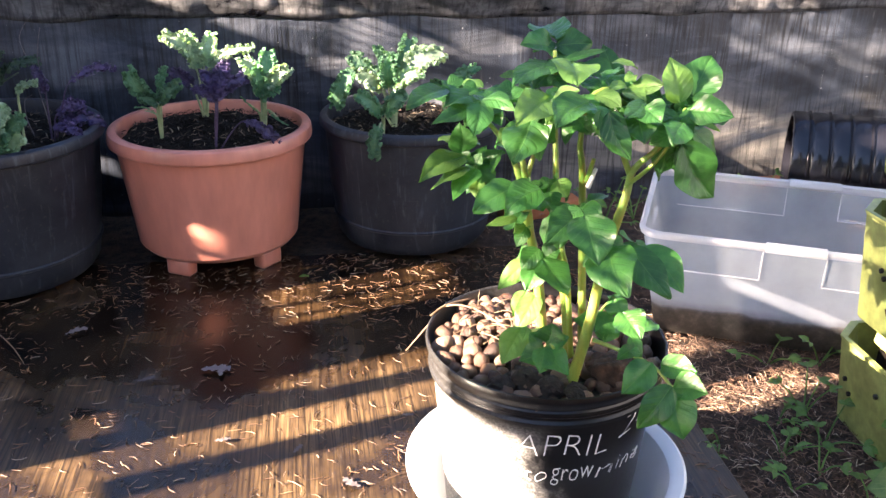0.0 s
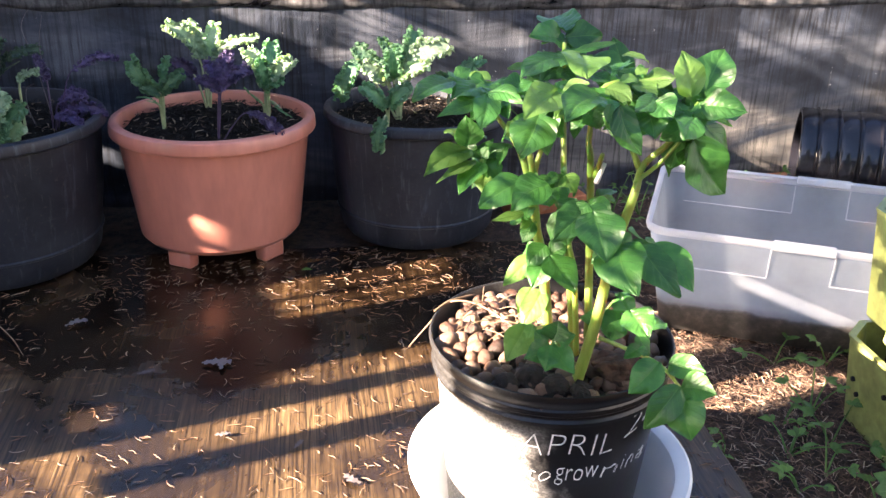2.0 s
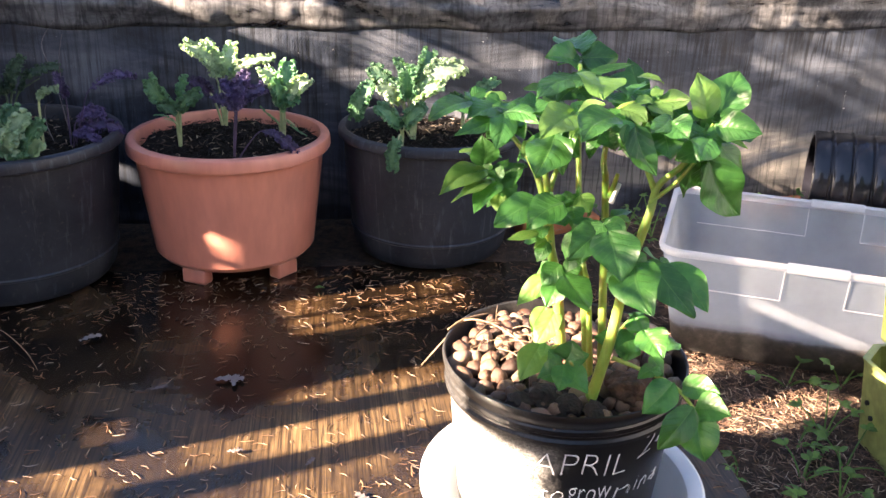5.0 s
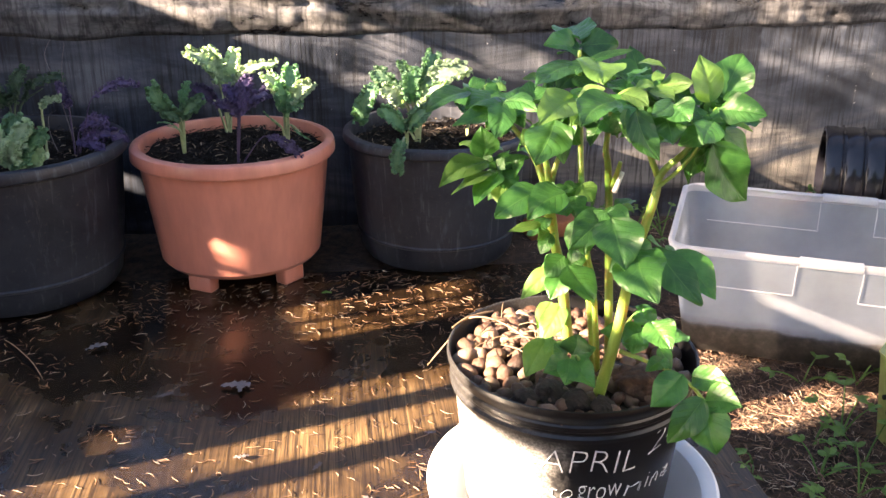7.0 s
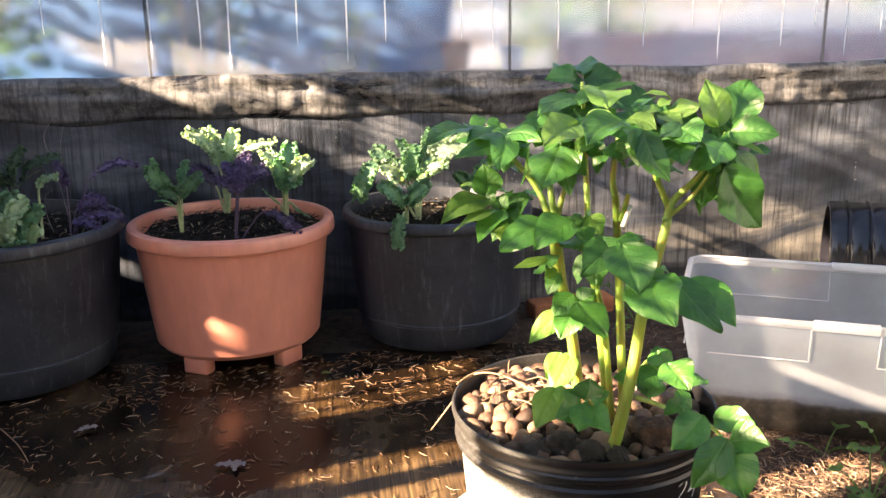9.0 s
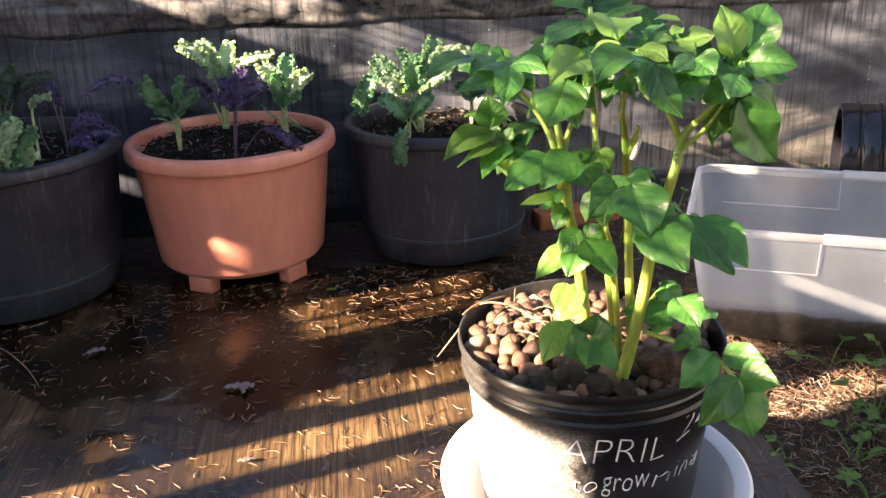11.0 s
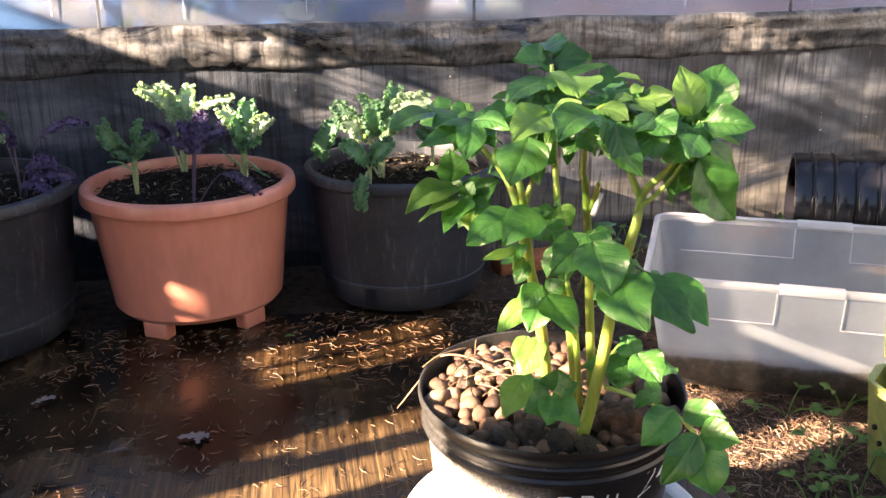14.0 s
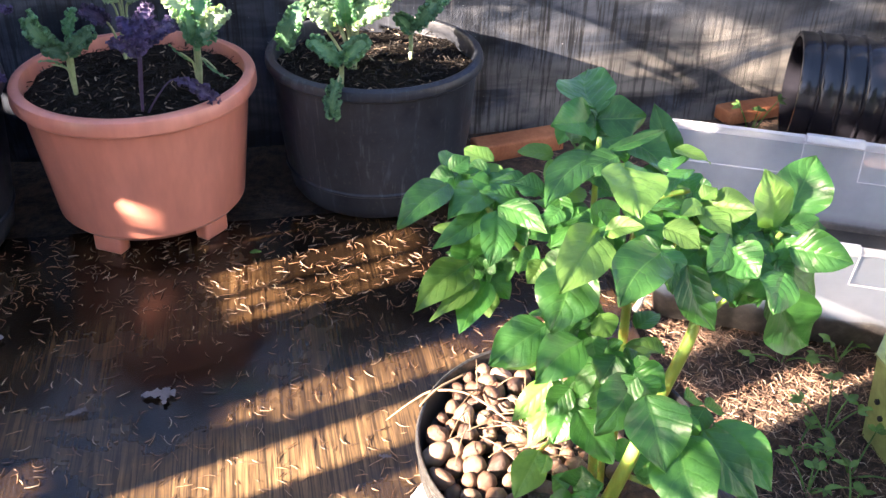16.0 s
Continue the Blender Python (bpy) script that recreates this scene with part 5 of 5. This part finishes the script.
kale("kale_plant", (-0.348, 1.665, 0.243), "small purple frilly kale in the terracotta pot", [
    ((-0.348, 1.665, 0.243), (-0.346, 1.68, 0.314), (-0.363, 1.69, 0.356), 0.043),
    ((-0.348, 1.665, 0.243), (-0.345, 1.69, 0.317), (-0.33, 1.7, 0.374), 0.048),
    ((-0.348, 1.665, 0.243), (-0.341, 1.69, 0.319), (-0.304, 1.72, 0.342), 0.046),
    ((-0.348, 1.665, 0.243), (-0.342, 1.68, 0.315), (-0.332, 1.67, 0.349), 0.04),
    ((-0.348, 1.665, 0.243), (-0.296, 1.67, 0.281), (-0.243, 1.68, 0.244), 0.039),
    ((-0.348, 1.665, 0.243), (-0.341, 1.67, 0.312), (-0.37, 1.66, 0.337), 0.029)], PURPLE, PSTEM, 3, 0.0075)
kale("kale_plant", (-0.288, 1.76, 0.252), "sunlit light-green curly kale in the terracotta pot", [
    ((-0.288, 1.76, 0.252), (-0.291, 1.76, 0.302), (-0.316, 1.755, 0.367), 0.046, KALE_PALE_LIT),
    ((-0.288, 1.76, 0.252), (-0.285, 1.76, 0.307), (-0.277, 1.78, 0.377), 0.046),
    ((-0.288, 1.76, 0.252), (-0.279, 1.76, 0.308), (-0.234, 1.74, 0.356), 0.044, KALE_PALE_LIT),
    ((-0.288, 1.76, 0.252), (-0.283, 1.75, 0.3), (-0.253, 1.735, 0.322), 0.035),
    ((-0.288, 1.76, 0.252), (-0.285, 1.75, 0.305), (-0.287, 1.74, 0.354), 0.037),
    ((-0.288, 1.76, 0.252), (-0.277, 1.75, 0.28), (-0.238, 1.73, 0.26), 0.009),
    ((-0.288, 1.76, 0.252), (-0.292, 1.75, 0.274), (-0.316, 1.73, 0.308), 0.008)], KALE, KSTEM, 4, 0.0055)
kale("kale_plant", (-0.066, 1.865, 0.241), "large spreading light-green curly kale in a black tub", [
    ((-0.066, 1.865, 0.241), (-0.141, 1.85, 0.337), (-0.173, 1.83, 0.269), 0.051),
    ((-0.066, 1.865, 0.241), (-0.093, 1.875, 0.304), (-0.147, 1.87, 0.355), 0.051),
    ((-0.066, 1.865, 0.241), (-0.084, 1.88, 0.314), (-0.104, 1.9, 0.365), 0.031),
    ((-0.066, 1.865, 0.241), (-0.067, 1.88, 0.309), (-0.046, 1.93, 0.378), 0.052, KALE),
    ((-0.066, 1.865, 0.241), (-0.059, 1.87, 0.301), (0.02, 1.87, 0.365), 0.069, KALE_PALE_LIT),
    ((-0.066, 1.865, 0.241), (-0.066, 1.86, 0.298), (-0.012, 1.84, 0.334), 0.051, KALE_PALE_LIT),
    ((-0.066, 1.865, 0.241), (-0.077, 1.86, 0.3), (-0.078, 1.84, 0.355), 0.049),
    ((-0.066, 1.865, 0.241), (-0.091, 1.86, 0.297), (-0.122, 1.83, 0.331), 0.047, KALE_PALE_LIT),
    ((-0.066, 1.865, 0.241), (-0.057, 1.88, 0.315), (-0.014, 1.91, 0.362), 0.049, KALE_PALE_LIT),
    ((-0.066, 1.865, 0.241), (-0.074, 1.87, 0.306), (-0.066, 1.87, 0.356), 0.045)], KALE, KSTEM, 5, 0.006)
kale("kale_plant", (-0.078, 1.785, 0.242), "young kale with a leaf hanging over a black tub's rim", [
    ((-0.078, 1.785, 0.242), (-0.078, 1.77, 0.269), (-0.116, 1.76, 0.31), 0.038),
    ((-0.078, 1.785, 0.242), (-0.071, 1.77, 0.271), (-0.037, 1.76, 0.313), 0.044),
    ((-0.078, 1.785, 0.242), (-0.073, 1.725, 0.269), (-0.081, 1.708, 0.212), 0.035)], KALE, KSTEM, 6, 0.005)
kale("kale_plant", (0.021, 1.9, 0.249), "small pale kale sprout in a black tub", [
    ((0.021, 1.9, 0.249), (0.025, 1.9, 0.282), (0.065, 1.91, 0.326), 0.041),
    ((0.021, 1.9, 0.249), (0.02, 1.9, 0.276), (0.001, 1.89, 0.305), 0.034),
    ((0.021, 1.9, 0.249), (0.026, 1.9, 0.277), (0.082, 1.93, 0.329), 0.027)], KALE, KSTEM, 7, 0.005)
kale("kale_plant", (-0.665, 1.56, 0.241), "pale green curly kale head in the large black tub", [
    ((-0.665, 1.56, 0.241), (-0.653, 1.55, 0.251), (-0.612, 1.53, 0.286), 0.056),
    ((-0.665, 1.56, 0.241), (-0.657, 1.55, 0.255), (-0.607, 1.53, 0.312), 0.058, KALE),
    ((-0.665, 1.56, 0.241), (-0.66, 1.55, 0.255), (-0.632, 1.53, 0.326), 0.058),
    ((-0.665, 1.56, 0.241), (-0.666, 1.56, 0.255), (-0.662, 1.55, 0.332), 0.06, KALE),
    ((-0.665, 1.56, 0.241), (-0.68, 1.55, 0.254), (-0.693, 1.53, 0.316), 0.06),
    ((-0.665, 1.56, 0.241), (-0.655, 1.54, 0.251), (-0.63, 1.51, 0.276), 0.052, KALE),
    ((-0.665, 1.56, 0.241), (-0.66, 1.54, 0.251), (-0.648, 1.51, 0.3), 0.054)], KALE_PALE_LIT, KSTEM, 8, 0.008)
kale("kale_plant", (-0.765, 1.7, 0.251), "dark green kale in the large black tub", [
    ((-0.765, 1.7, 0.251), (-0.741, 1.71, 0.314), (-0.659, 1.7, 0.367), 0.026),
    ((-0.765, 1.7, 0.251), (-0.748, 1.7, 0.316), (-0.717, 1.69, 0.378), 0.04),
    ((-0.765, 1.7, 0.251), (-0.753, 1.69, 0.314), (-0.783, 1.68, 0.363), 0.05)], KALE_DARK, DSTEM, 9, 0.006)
kale("kale_plant", (-0.628, 1.655, 0.235), "thin purple frilly kale in the large black tub", [
    ((-0.628, 1.655, 0.235), (-0.63, 1.66, 0.321), (-0.637, 1.65, 0.364), 0.029),
    ((-0.628, 1.655, 0.235), (-0.59, 1.67, 0.338), (-0.543, 1.75, 0.345), 0.027),
    ((-0.628, 1.655, 0.235), (-0.616, 1.66, 0.283), (-0.586, 1.7, 0.292), 0.039),
    ((-0.628, 1.655, 0.235), (-0.626, 1.68, 0.263), (-0.554, 1.7, 0.261), 0.043),
    ((-0.628, 1.655, 0.235), (-0.609, 1.64, 0.265), (-0.563, 1.62, 0.263), 0.035)], PURPLE, PSTEM, 10, 0.0065)
kale("kale_plant", (-0.665, 1.63, 0.294), "small wilted pale kale seedling in the large black tub", [
    ((-0.665, 1.63, 0.294), (-0.66, 1.63, 0.327), (-0.623, 1.62, 0.348), 0.016)], KALE_PALE_LIT, KSTEM, 11, 0.004)


# ---- clear storage bin ----
def storage_bin():
    w0, d0, w1, d1, h, t = 0.45, 0.25, 0.52, 0.322, 0.19, 0.003
    ob = thing("storage_bin", pose(0.641, 1.622, -0.014, 0, 0, -12), "cloudy clear plastic storage bin with a muddy base, lid off", "storage bin")
    def ring(bm, w, d, z, r=0.02):
        out = []
        for cx, cy, a0 in ((w / 2 - r, d / 2 - r, 0), (-w / 2 + r, d / 2 - r, 90), (-w / 2 + r, -d / 2 + r, 180), (w / 2 - r, -d / 2 + r, 270)):
            for k in range(7):
                a = radians(a0 + 15 * k)
                out.append(bm.verts.new((cx + r * math.cos(a), cy + r * math.sin(a), z)))
        return out
    def skin(bm, rings):
        for a, b in zip(rings, rings[1:]):
            for k in range(len(a)):
                j = (k + 1) % len(a)
                bm.faces.new((a[k], a[j], b[j], b[k]))
    bm = bmesh.new()
    rs = [ring(bm, w0 - 0.02, d0 - 0.02, 0.0), ring(bm, w0, d0, 0.008), ring(bm, w1 - 0.012, d1 - 0.012, h - 0.014)]
    bm.faces.new(rs[0][::-1])
    skin(bm, rs)
    part("body", bm, BIN, ob)
    bm = bmesh.new()
    skin(bm, [ring(bm, w1 - 0.012, d1 - 0.012, h - 0.014), ring(bm, w1, d1, h - 0.012, 0.034), ring(bm, w1 + 0.004, d1 + 0.004, h - 0.003, 0.03), ring(bm, w1 - 0.004, d1 - 0.004, h, 0.033), ring(bm, w1 - 0.014, d1 - 0.014, h - 0.003)])
    part("rim", bm, RIDGE, ob, "thick whitish rim")
    slope = math.degrees(math.atan2((d1 - d0) / 2, h))
    def on_side(s, name, size, at):
        bm = bmesh.new()
        block(bm, (size[0], size[1] + (0.0028 if s > 0 else 0.0), size[2]), bevel=0.0008)
        y = s * (d0 / 2 + (d1 - d0) / 2 * at[1] / h) - 0.001
        q = part(name, bm, RIDGE, ob)
        q.matrix_basis = pose(at[0], y, at[1], -s * slope, 0, 0)
    # moulded outlines of the side panels, and the thicker grip between them
    for s, a, b in ((-1, -0.077, 0.012), (1, -0.03, 0.06)):
        on_side(s, "ridge", (a + 0.215, 0.0022, 0.0018), ((a - 0.215) / 2, 0.126))
        on_side(s, "ridge", (0.0018, 0.0022, 0.054), (a, 0.1525))
        on_side(s, "ridge", (0.215 - b, 0.0022, 0.0018), ((b + 0.215) / 2, 0.126))
        on_side(s, "ridge", (0.0018, 0.0022, 0.054), (b, 0.1525))
        on_side(s, "handle", (b - a - 0.004, 0.012, 0.012), ((a + b) / 2, 0.185))
    for z, y0, y1 in ((0.126, -0.12, -0.03), (0.126, 0.03, 0.12)):
        bm = bmesh.new()
        block(bm, (0.0028, y1 - y0, 0.0024), bevel=0.0008)
        q = part("ridge", bm, RIDGE, ob)
        q.matrix_basis = pose(-(w0 / 2 + (w1 - w0) / 2 * z / h + 0.001), (y0 + y1) / 2, z, 0, -math.degrees(math.atan2((w1 - w0) / 2, h)), 0)
    mud = bmesh.new()
    rs = [ring(mud, w0 - 0.03, d0 - 0.03, 0.003), ring(mud, w0 - 0.003, d0 - 0.003, 0.01), ring(mud, w0 + 0.011, d0 + 0.011, 0.045)]
    skin(mud, rs)
    mud.faces.new(rs[-1])
    silt = part("wet_silt", mud, speckled("wet_silt", (0.03, 0.024, 0.02), (0.1, 0.085, 0.07), 20, 0.5, 0.4, 0.003, 150))
    silt.matrix_basis = ob.matrix_basis.copy()
    tagged(silt, "grey-brown wet silt lying in the storage bin", "silt", kind="stuff")


storage_bin()


# ---- stacked lime planter ----
def planter_tier(bm, w, h, flare=0.012, cut=0.035):
    """A four-lobed tapered tub with its corners cut."""
    rings = []
    for z, g in ((0, 0), (0.004, 0.002), (h - 0.006, flare), (h, flare + 0.002), (h, flare - 0.005), (0.02, -0.006)):
        s = w / 2 + g
        pts = [(s, -s + cut), (s, s - cut), (s - cut, s), (-s + cut, s), (-s, s - cut), (-s, -s + cut), (-s + cut, -s), (s - cut, -s)]
        rings.append([bm.verts.new((x, y, z)) for x, y in pts])
    for a, b in zip(rings, rings[1:]):
        for k in range(8):
            bm.faces.new((a[k], a[(k + 1) % 8], b[(k + 1) % 8], b[k]))
    bm.faces.new(rings[0][::-1])
    bm.faces.new(rings[-1])
    return bm


tower = thing("stacking_planter", pose(0.747, 1.272, -0.016, 0, 0, 12), "stacked lime-green plastic planter with drain holes on mulch", "planter")
dark_hole = speckled("dark_hole", (0.004, 0.004, 0.004), (0.012, 0.01, 0.008), 60, 0.9, 0.2)
for k, (z, turn, w, h, neck_h) in enumerate(((0.0, 0, 0.22, 0.126, 0.034), (0.16, 2, 0.222, 0.148, 0.047), (0.355, -2, 0.228, 0.14, 0.045), (0.54, 2, 0.22, 0.13, 0.0))):
    tier = part("tub", planter_tier(bmesh.new(), w, h), LIME, tower, smooth=False)
    tier.matrix_basis = pose(0, 0, z, 0, 0, turn)
    if neck_h:
        neck = part("neck", planter_tier(bmesh.new(), 0.2 if k else 0.18, neck_h, 0.0, 0.03), LIME, tower, smooth=False)
        neck.matrix_basis = pose(0, 0, z + h - 0.0005, 0, 0, turn)
    earth = part("soil_plug", heap(w / 2 - 0.006, 0.014, 20 + k, 8, 24, 0.012), SOIL, tower)
    earth.matrix_basis = pose(0, 0, z + h - 0.02)
    q = random.Random(40 + k)
    for side in (0, 1):
        for _ in range(6):
            bm = bmesh.new()
            bmesh.ops.create_cone(bm, cap_ends=True, segments=10, radius1=0.0035, radius2=0.0035, depth=0.003)
            hole = part("drain_hole", bm, dark_hole, tier)
            a, b = q.uniform(-w * 0.32, w * 0.32), q.uniform(0.02, h - 0.03)
            g = -(w / 2 + 0.003 + 0.012 * b / h)
            hole.matrix_basis = pose(g, a, b, 0, 90, 0) if side == 0 else pose(a, g, b, 90, 0, 0)


withered = thing("withered_leaf", pose(0.585, 1.17, 0.2), "dark brown withered leaf hanging from the lime planter", "leaf")
for k, (a, b, w) in enumerate((((0.0, 0.0, 0.03), (0.05, -0.03, -0.03), 0.03), ((0.01, -0.01, 0.02), (0.03, -0.04, 0.0), 0.022))):
    part("leaf", blade(a, b, w, (-0.2, -0.9, 0.3), 0.3, 0.5, rows=16, cols=8, seed=820 + k, quilt=0.05), speckled("withered_leaf", (0.02, 0.01, 0.005), (0.1, 0.05, 0.025), 60, 0.6, 0.6, 0.003, 200), withered)


# ---- corrugated pipe ----
def ribbed_pipe():
    prof, n = [], 15
    for k in range(n):
        x = 0.6 * k / n
        prof += [(0.096, x), (0.0975, x + 0.004), (0.0978, x + 0.024), (0.0965, x + 0.028), (0.0965, x + 0.031), (0.1003, x + 0.0335), (0.1003, x + 0.0355), (0.0965, x + 0.038)]
    inner = [(0.088, 0.6), (0.088, 0.0), (0.094, 0.0)]
    bm = lathe([(r * 1.12, x) for r, x in [(0.093, 0.0)] + prof + inner], 48)
    ob = part("drain_pipe", bm, PIPE)
    ob.matrix_basis = pose(0.752, 2.172, 0.09, 0, 90, -12)
    tagged(ob, "short black corrugated plastic drain pipe lying on mulch", "pipe")


ribbed_pipe()

bm = bmesh.new()
block(bm, (0.18, 0.05, 0.035), bevel=0.004)
brick = part("brick", bm, BRICK)
brick.matrix_basis = pose(0.22, 2.075, -0.006, 0, 0, 24)
tagged(brick, "old orange clay brick half buried in mulch", "brick")
bm = bmesh.new()
block(bm, (0.16, 0.05, 0.03), bevel=0.004)
chip = part("brick", bm, BRICK)
chip.matrix_basis = pose(0.72, 2.26, 0.0, 0, 0, 25)
tagged(chip, "orange clay brick against the black sheeting", "brick")


# ---- weeds ----
def weed(at, spread, count, seed, h=0.05, size=0.017):
    size *= 0.68
    ob = thing("weed", pose(*at), "small fresh green weed growing in bark mulch", "plant", "weeds in the mulch")
    q = random.Random(seed)
    for k in range(max(3, int(count * 0.6))):
        a, r = q.uniform(0, 6.28), spread * q.uniform(0.3, 1)
        top = Vector((r * math.cos(a), r * math.sin(a), h * q.uniform(0.3, 1)))
        part("stem", tube([(0, 0, 0), top * 0.5 + Vector((0, 0, 0.006)), top], (0.0016, 0.0013, 0.0008), 5), WEED, ob)
        for s in (-1, 1, 0):
            d = Matrix.Rotation(s * 0.9, 3, "Z") @ Vector((math.cos(a), math.sin(a), q.uniform(-0.2, 0.4)))
            part("leaf", blade(top, top + d * size * q.uniform(0.7, 1.3), size * q.uniform(0.38, 0.58), (0, -0.3, 1), rows=6, cols=4, seed=seed * 50 + k * 3 + s), WEED, ob)


for k, (x, y, s, c, h, z) in enumerate(((0.56, 1.462, 0.06, 7, 0.035, 0.026), (0.64, 1.47, 0.07, 7, 0.05, 0.026), (0.535, 1.3, 0.04, 7, 0.03, 0.02), (0.576, 1.324, 0.045, 8, 0.06, 0.026), (0.523, 1.225, 0.05, 9, 0.035, 0.024), (0.518, 1.154, 0.05, 6, 0.03, 0.026),
                                        (0.446, 1.244, 0.035, 5, 0.02, 0.022), (0.56, 1.19, 0.05, 5, 0.05, 0.024), (0.584, 1.255, 0.05, 6, 0.05, 0.03), (0.6, 1.12, 0.05, 5, 0.04, 0.024), (0.56, 1.09, 0.05, 5, 0.03, 0.024), (0.35, 2.0, 0.09, 12, 0.1, 0.02), (0.42, 2.06, 0.07, 10, 0.08, 0.02), (0.69, 2.16, 0.05, 7, 0.1, 0.026), (0.82, 2.1, 0.05, 6, 0.11, 0.026), (0.3, 1.93, 0.06, 8, 0.06, 0.018))):
    weed((x, y, -0.018), s, c, 100 + k, h, z)

broad = thing("broad_leaved_weed", pose(0.638, 1.112, -0.018), "broad-leaved green weed growing beside the lime planter", "plant")
for k, (top, tip, w) in enumerate((((0.0, -0.02, 0.07), (-0.075, -0.045, 0.075), 0.056), ((0.02, 0.0, 0.1), (-0.035, 0.035, 0.115), 0.06), ((0.01, -0.01, 0.08), (0.05, -0.055, 0.085), 0.05), ((0.005, 0.0, 0.05), (-0.045, 0.03, 0.045), 0.035))):
    part("stem", tube([(0, 0, 0), Vector(top) * 0.55, top], (0.0024, 0.002, 0.0014), 6), WEED, broad)
    part("leaf", blade(top, tip, w, (0, -0.4, 0.9), 0.1, 0.15, rows=14, cols=8, seed=700 + k), WEED, broad)

# dead stalks left standing in the large tub
for pts in ([(-0.64, 1.68, 0.23), (-0.645, 1.69, 0.31), (-0.655, 1.70, 0.37), (-0.648, 1.71, 0.42)], [(-0.655, 1.66, 0.23), (-0.672, 1.665, 0.27), (-0.668, 1.66, 0.305), (-0.65, 1.655, 0.318)], [(-0.66, 1.72, 0.23), (-0.69, 1.74, 0.34), (-0.72, 1.77, 0.39), (-0.70, 1.79, 0.43)]):
    dead = part("dry_stalk", tube(pts, [0.0009, 0.0008, 0.0006, 0.0004], 5), LITTER)
    tagged(dead, "thin dry dead stalk standing in the large black tub", "stalk", "dead stalks in the tub")

# ---- litter: needles, bark, dry leaves, twigs ----
CUT = EDGE.inverted()


def on_deck(q):
    while True:
        x, y = q.uniform(-1.2, 0.45), q.uniform(0.95, 2.05)
        p = CUT @ Vector((x, y, 0))
        if p.x < -0.01 and p.y < 0.6 and all((x - c[0]) ** 2 + (y - c[1]) ** 2 > c[2] ** 2 for c in ((*TC[:2], 0.1), (*B2[:2], 0.15), (*LP[:2], 0.165), (0.208, 1.045, 0.135))):
            if q.random() < (0.45 if y < 1.5 else 1.0):
                return x, y, 0.0005


me = scatter_strips(3400, on_deck, (0.006, 0.021), (0.0006, 0.0016), 21, 0.0012, 0.4, 0.06)
me.materials.append(NEEDLES)
tagged(new("pine_needles", me), "dry brown conifer needles strewn on plywood", "needles", kind="stuff")


def on_mulch(q):
    while True:
        x, y = (q.uniform(0.36, 0.86), q.uniform(0.8, 1.6)) if q.random() < 0.6 else (q.uniform(0.1, 1.5), q.uniform(0.85, 2.3))
        p = CUT @ Vector((x, y, 0))
        if (p.x > 0.004 or p.y > 0.615) and y < wall_y(x) - 0.03:
            return x, y, -0.016


me = scatter_strips(15000, on_mulch, (0.007, 0.026), (0.0005, 0.0019), 22, 0.006, 0.3, 0.16)
me.materials.append(SHREDS)
tagged(new("bark_mulch", me), "shredded reddish bark and needles on soil", "mulch", kind="stuff")


def dry_leaf(x, y, size, turn, seed):
    bm = blade((-size / 2, 0, 0.003), (size / 2, 0, 0.004), size * 0.5, (0, 0, 1), 0.015, 0.02, 0.0007, 4, 20, 8, "kale", seed, None, 0.5, twist=0.05)
    ob = part("dry_leaf", bm, LITTER)
    ob.matrix_basis = pose(x, y, 0.002, 0, 0, turn)
    tagged(ob, "curled grey-brown dry leaf on plywood", "leaf", "dry leaves on the plywood")


for k, (x, y, s, a) in enumerate(((-0.262, 1.33, 0.042, 10), (-0.352, 1.292, 0.025, 30), (-0.512, 1.418, 0.034, 40), (-0.252, 1.327, 0.03, 100), (-0.1, 1.15, 0.018, 70), (-0.2, 1.16, 0.02, 20), (0.03, 1.24, 0.015, 0), (-0.02, 1.09, 0.025, 150))):
    dry_leaf(x, y, s, a, 300 + k)
bm = blade((-0.008, 0, 0.003), (0.01, 0, 0.004), 0.01, (0, 0, 1), rows=6, cols=4, seed=5)
fresh = part("fallen_leaf", bm, POTATO_LIT)
fresh.matrix_basis = pose(-0.204, 1.653, 0.002, 0, 0, 10)
tagged(fresh, "tiny yellow-green fallen leaf on plywood", "leaf")

twig = part("dry_twig", tube([(0.04, 1.138, 0.162), (0.066, 1.12, 0.205), (0.088, 1.09, 0.247), (0.12, 1.08, 0.252), (0.16, 1.05, 0.243), (0.18, 1.03, 0.235)], (0.0006, 0.0009, 0.0011, 0.001, 0.0009, 0.0006), 7), STRAW)
tagged(twig, "bent dry root lying over the nursery pot's rim", "twig")
twig = part("dry_twig", tube([(0.075, 1.07, 0.246), (0.09, 1.09, 0.249), (0.115, 1.115, 0.246)], (0.001, 0.0015, 0.001), 6), STRAW)
tagged(twig, "short dry root on the clay pebbles", "twig")
twig = part("dry_twig", tube([(-0.67, 1.43, 0.002), (-0.63, 1.395, 0.01), (-0.581, 1.354, 0.008), (-0.546, 1.318, 0.002)], (0.0005, 0.0008, 0.0008, 0.0005), 6), STRAW)
tagged(twig, "thin dry stalk on plywood", "twig")
q = random.Random(77)
for k in range(34):
    a, s = q.uniform(1.4, 4.4), q.uniform(0.01, 0.105)
    x, y, b = FP[0] + s * math.cos(a), FP[1] + 0.02 - s * math.sin(a) * 0.6, q.uniform(0, 6.28)
    l = q.uniform(0.015, 0.03)
    straw = part("straw_bit", tube([(x - l * math.cos(b), y - l * math.sin(b), 0.247), (x, y, 0.253), (x + l * math.cos(b), y + l * math.sin(b), 0.246)], (0.0003, 0.00055, 0.0003), 5), STRAW)
    tagged(straw, "bit of pale dry straw on clay pebbles", "straw", "straw on the pebbles")
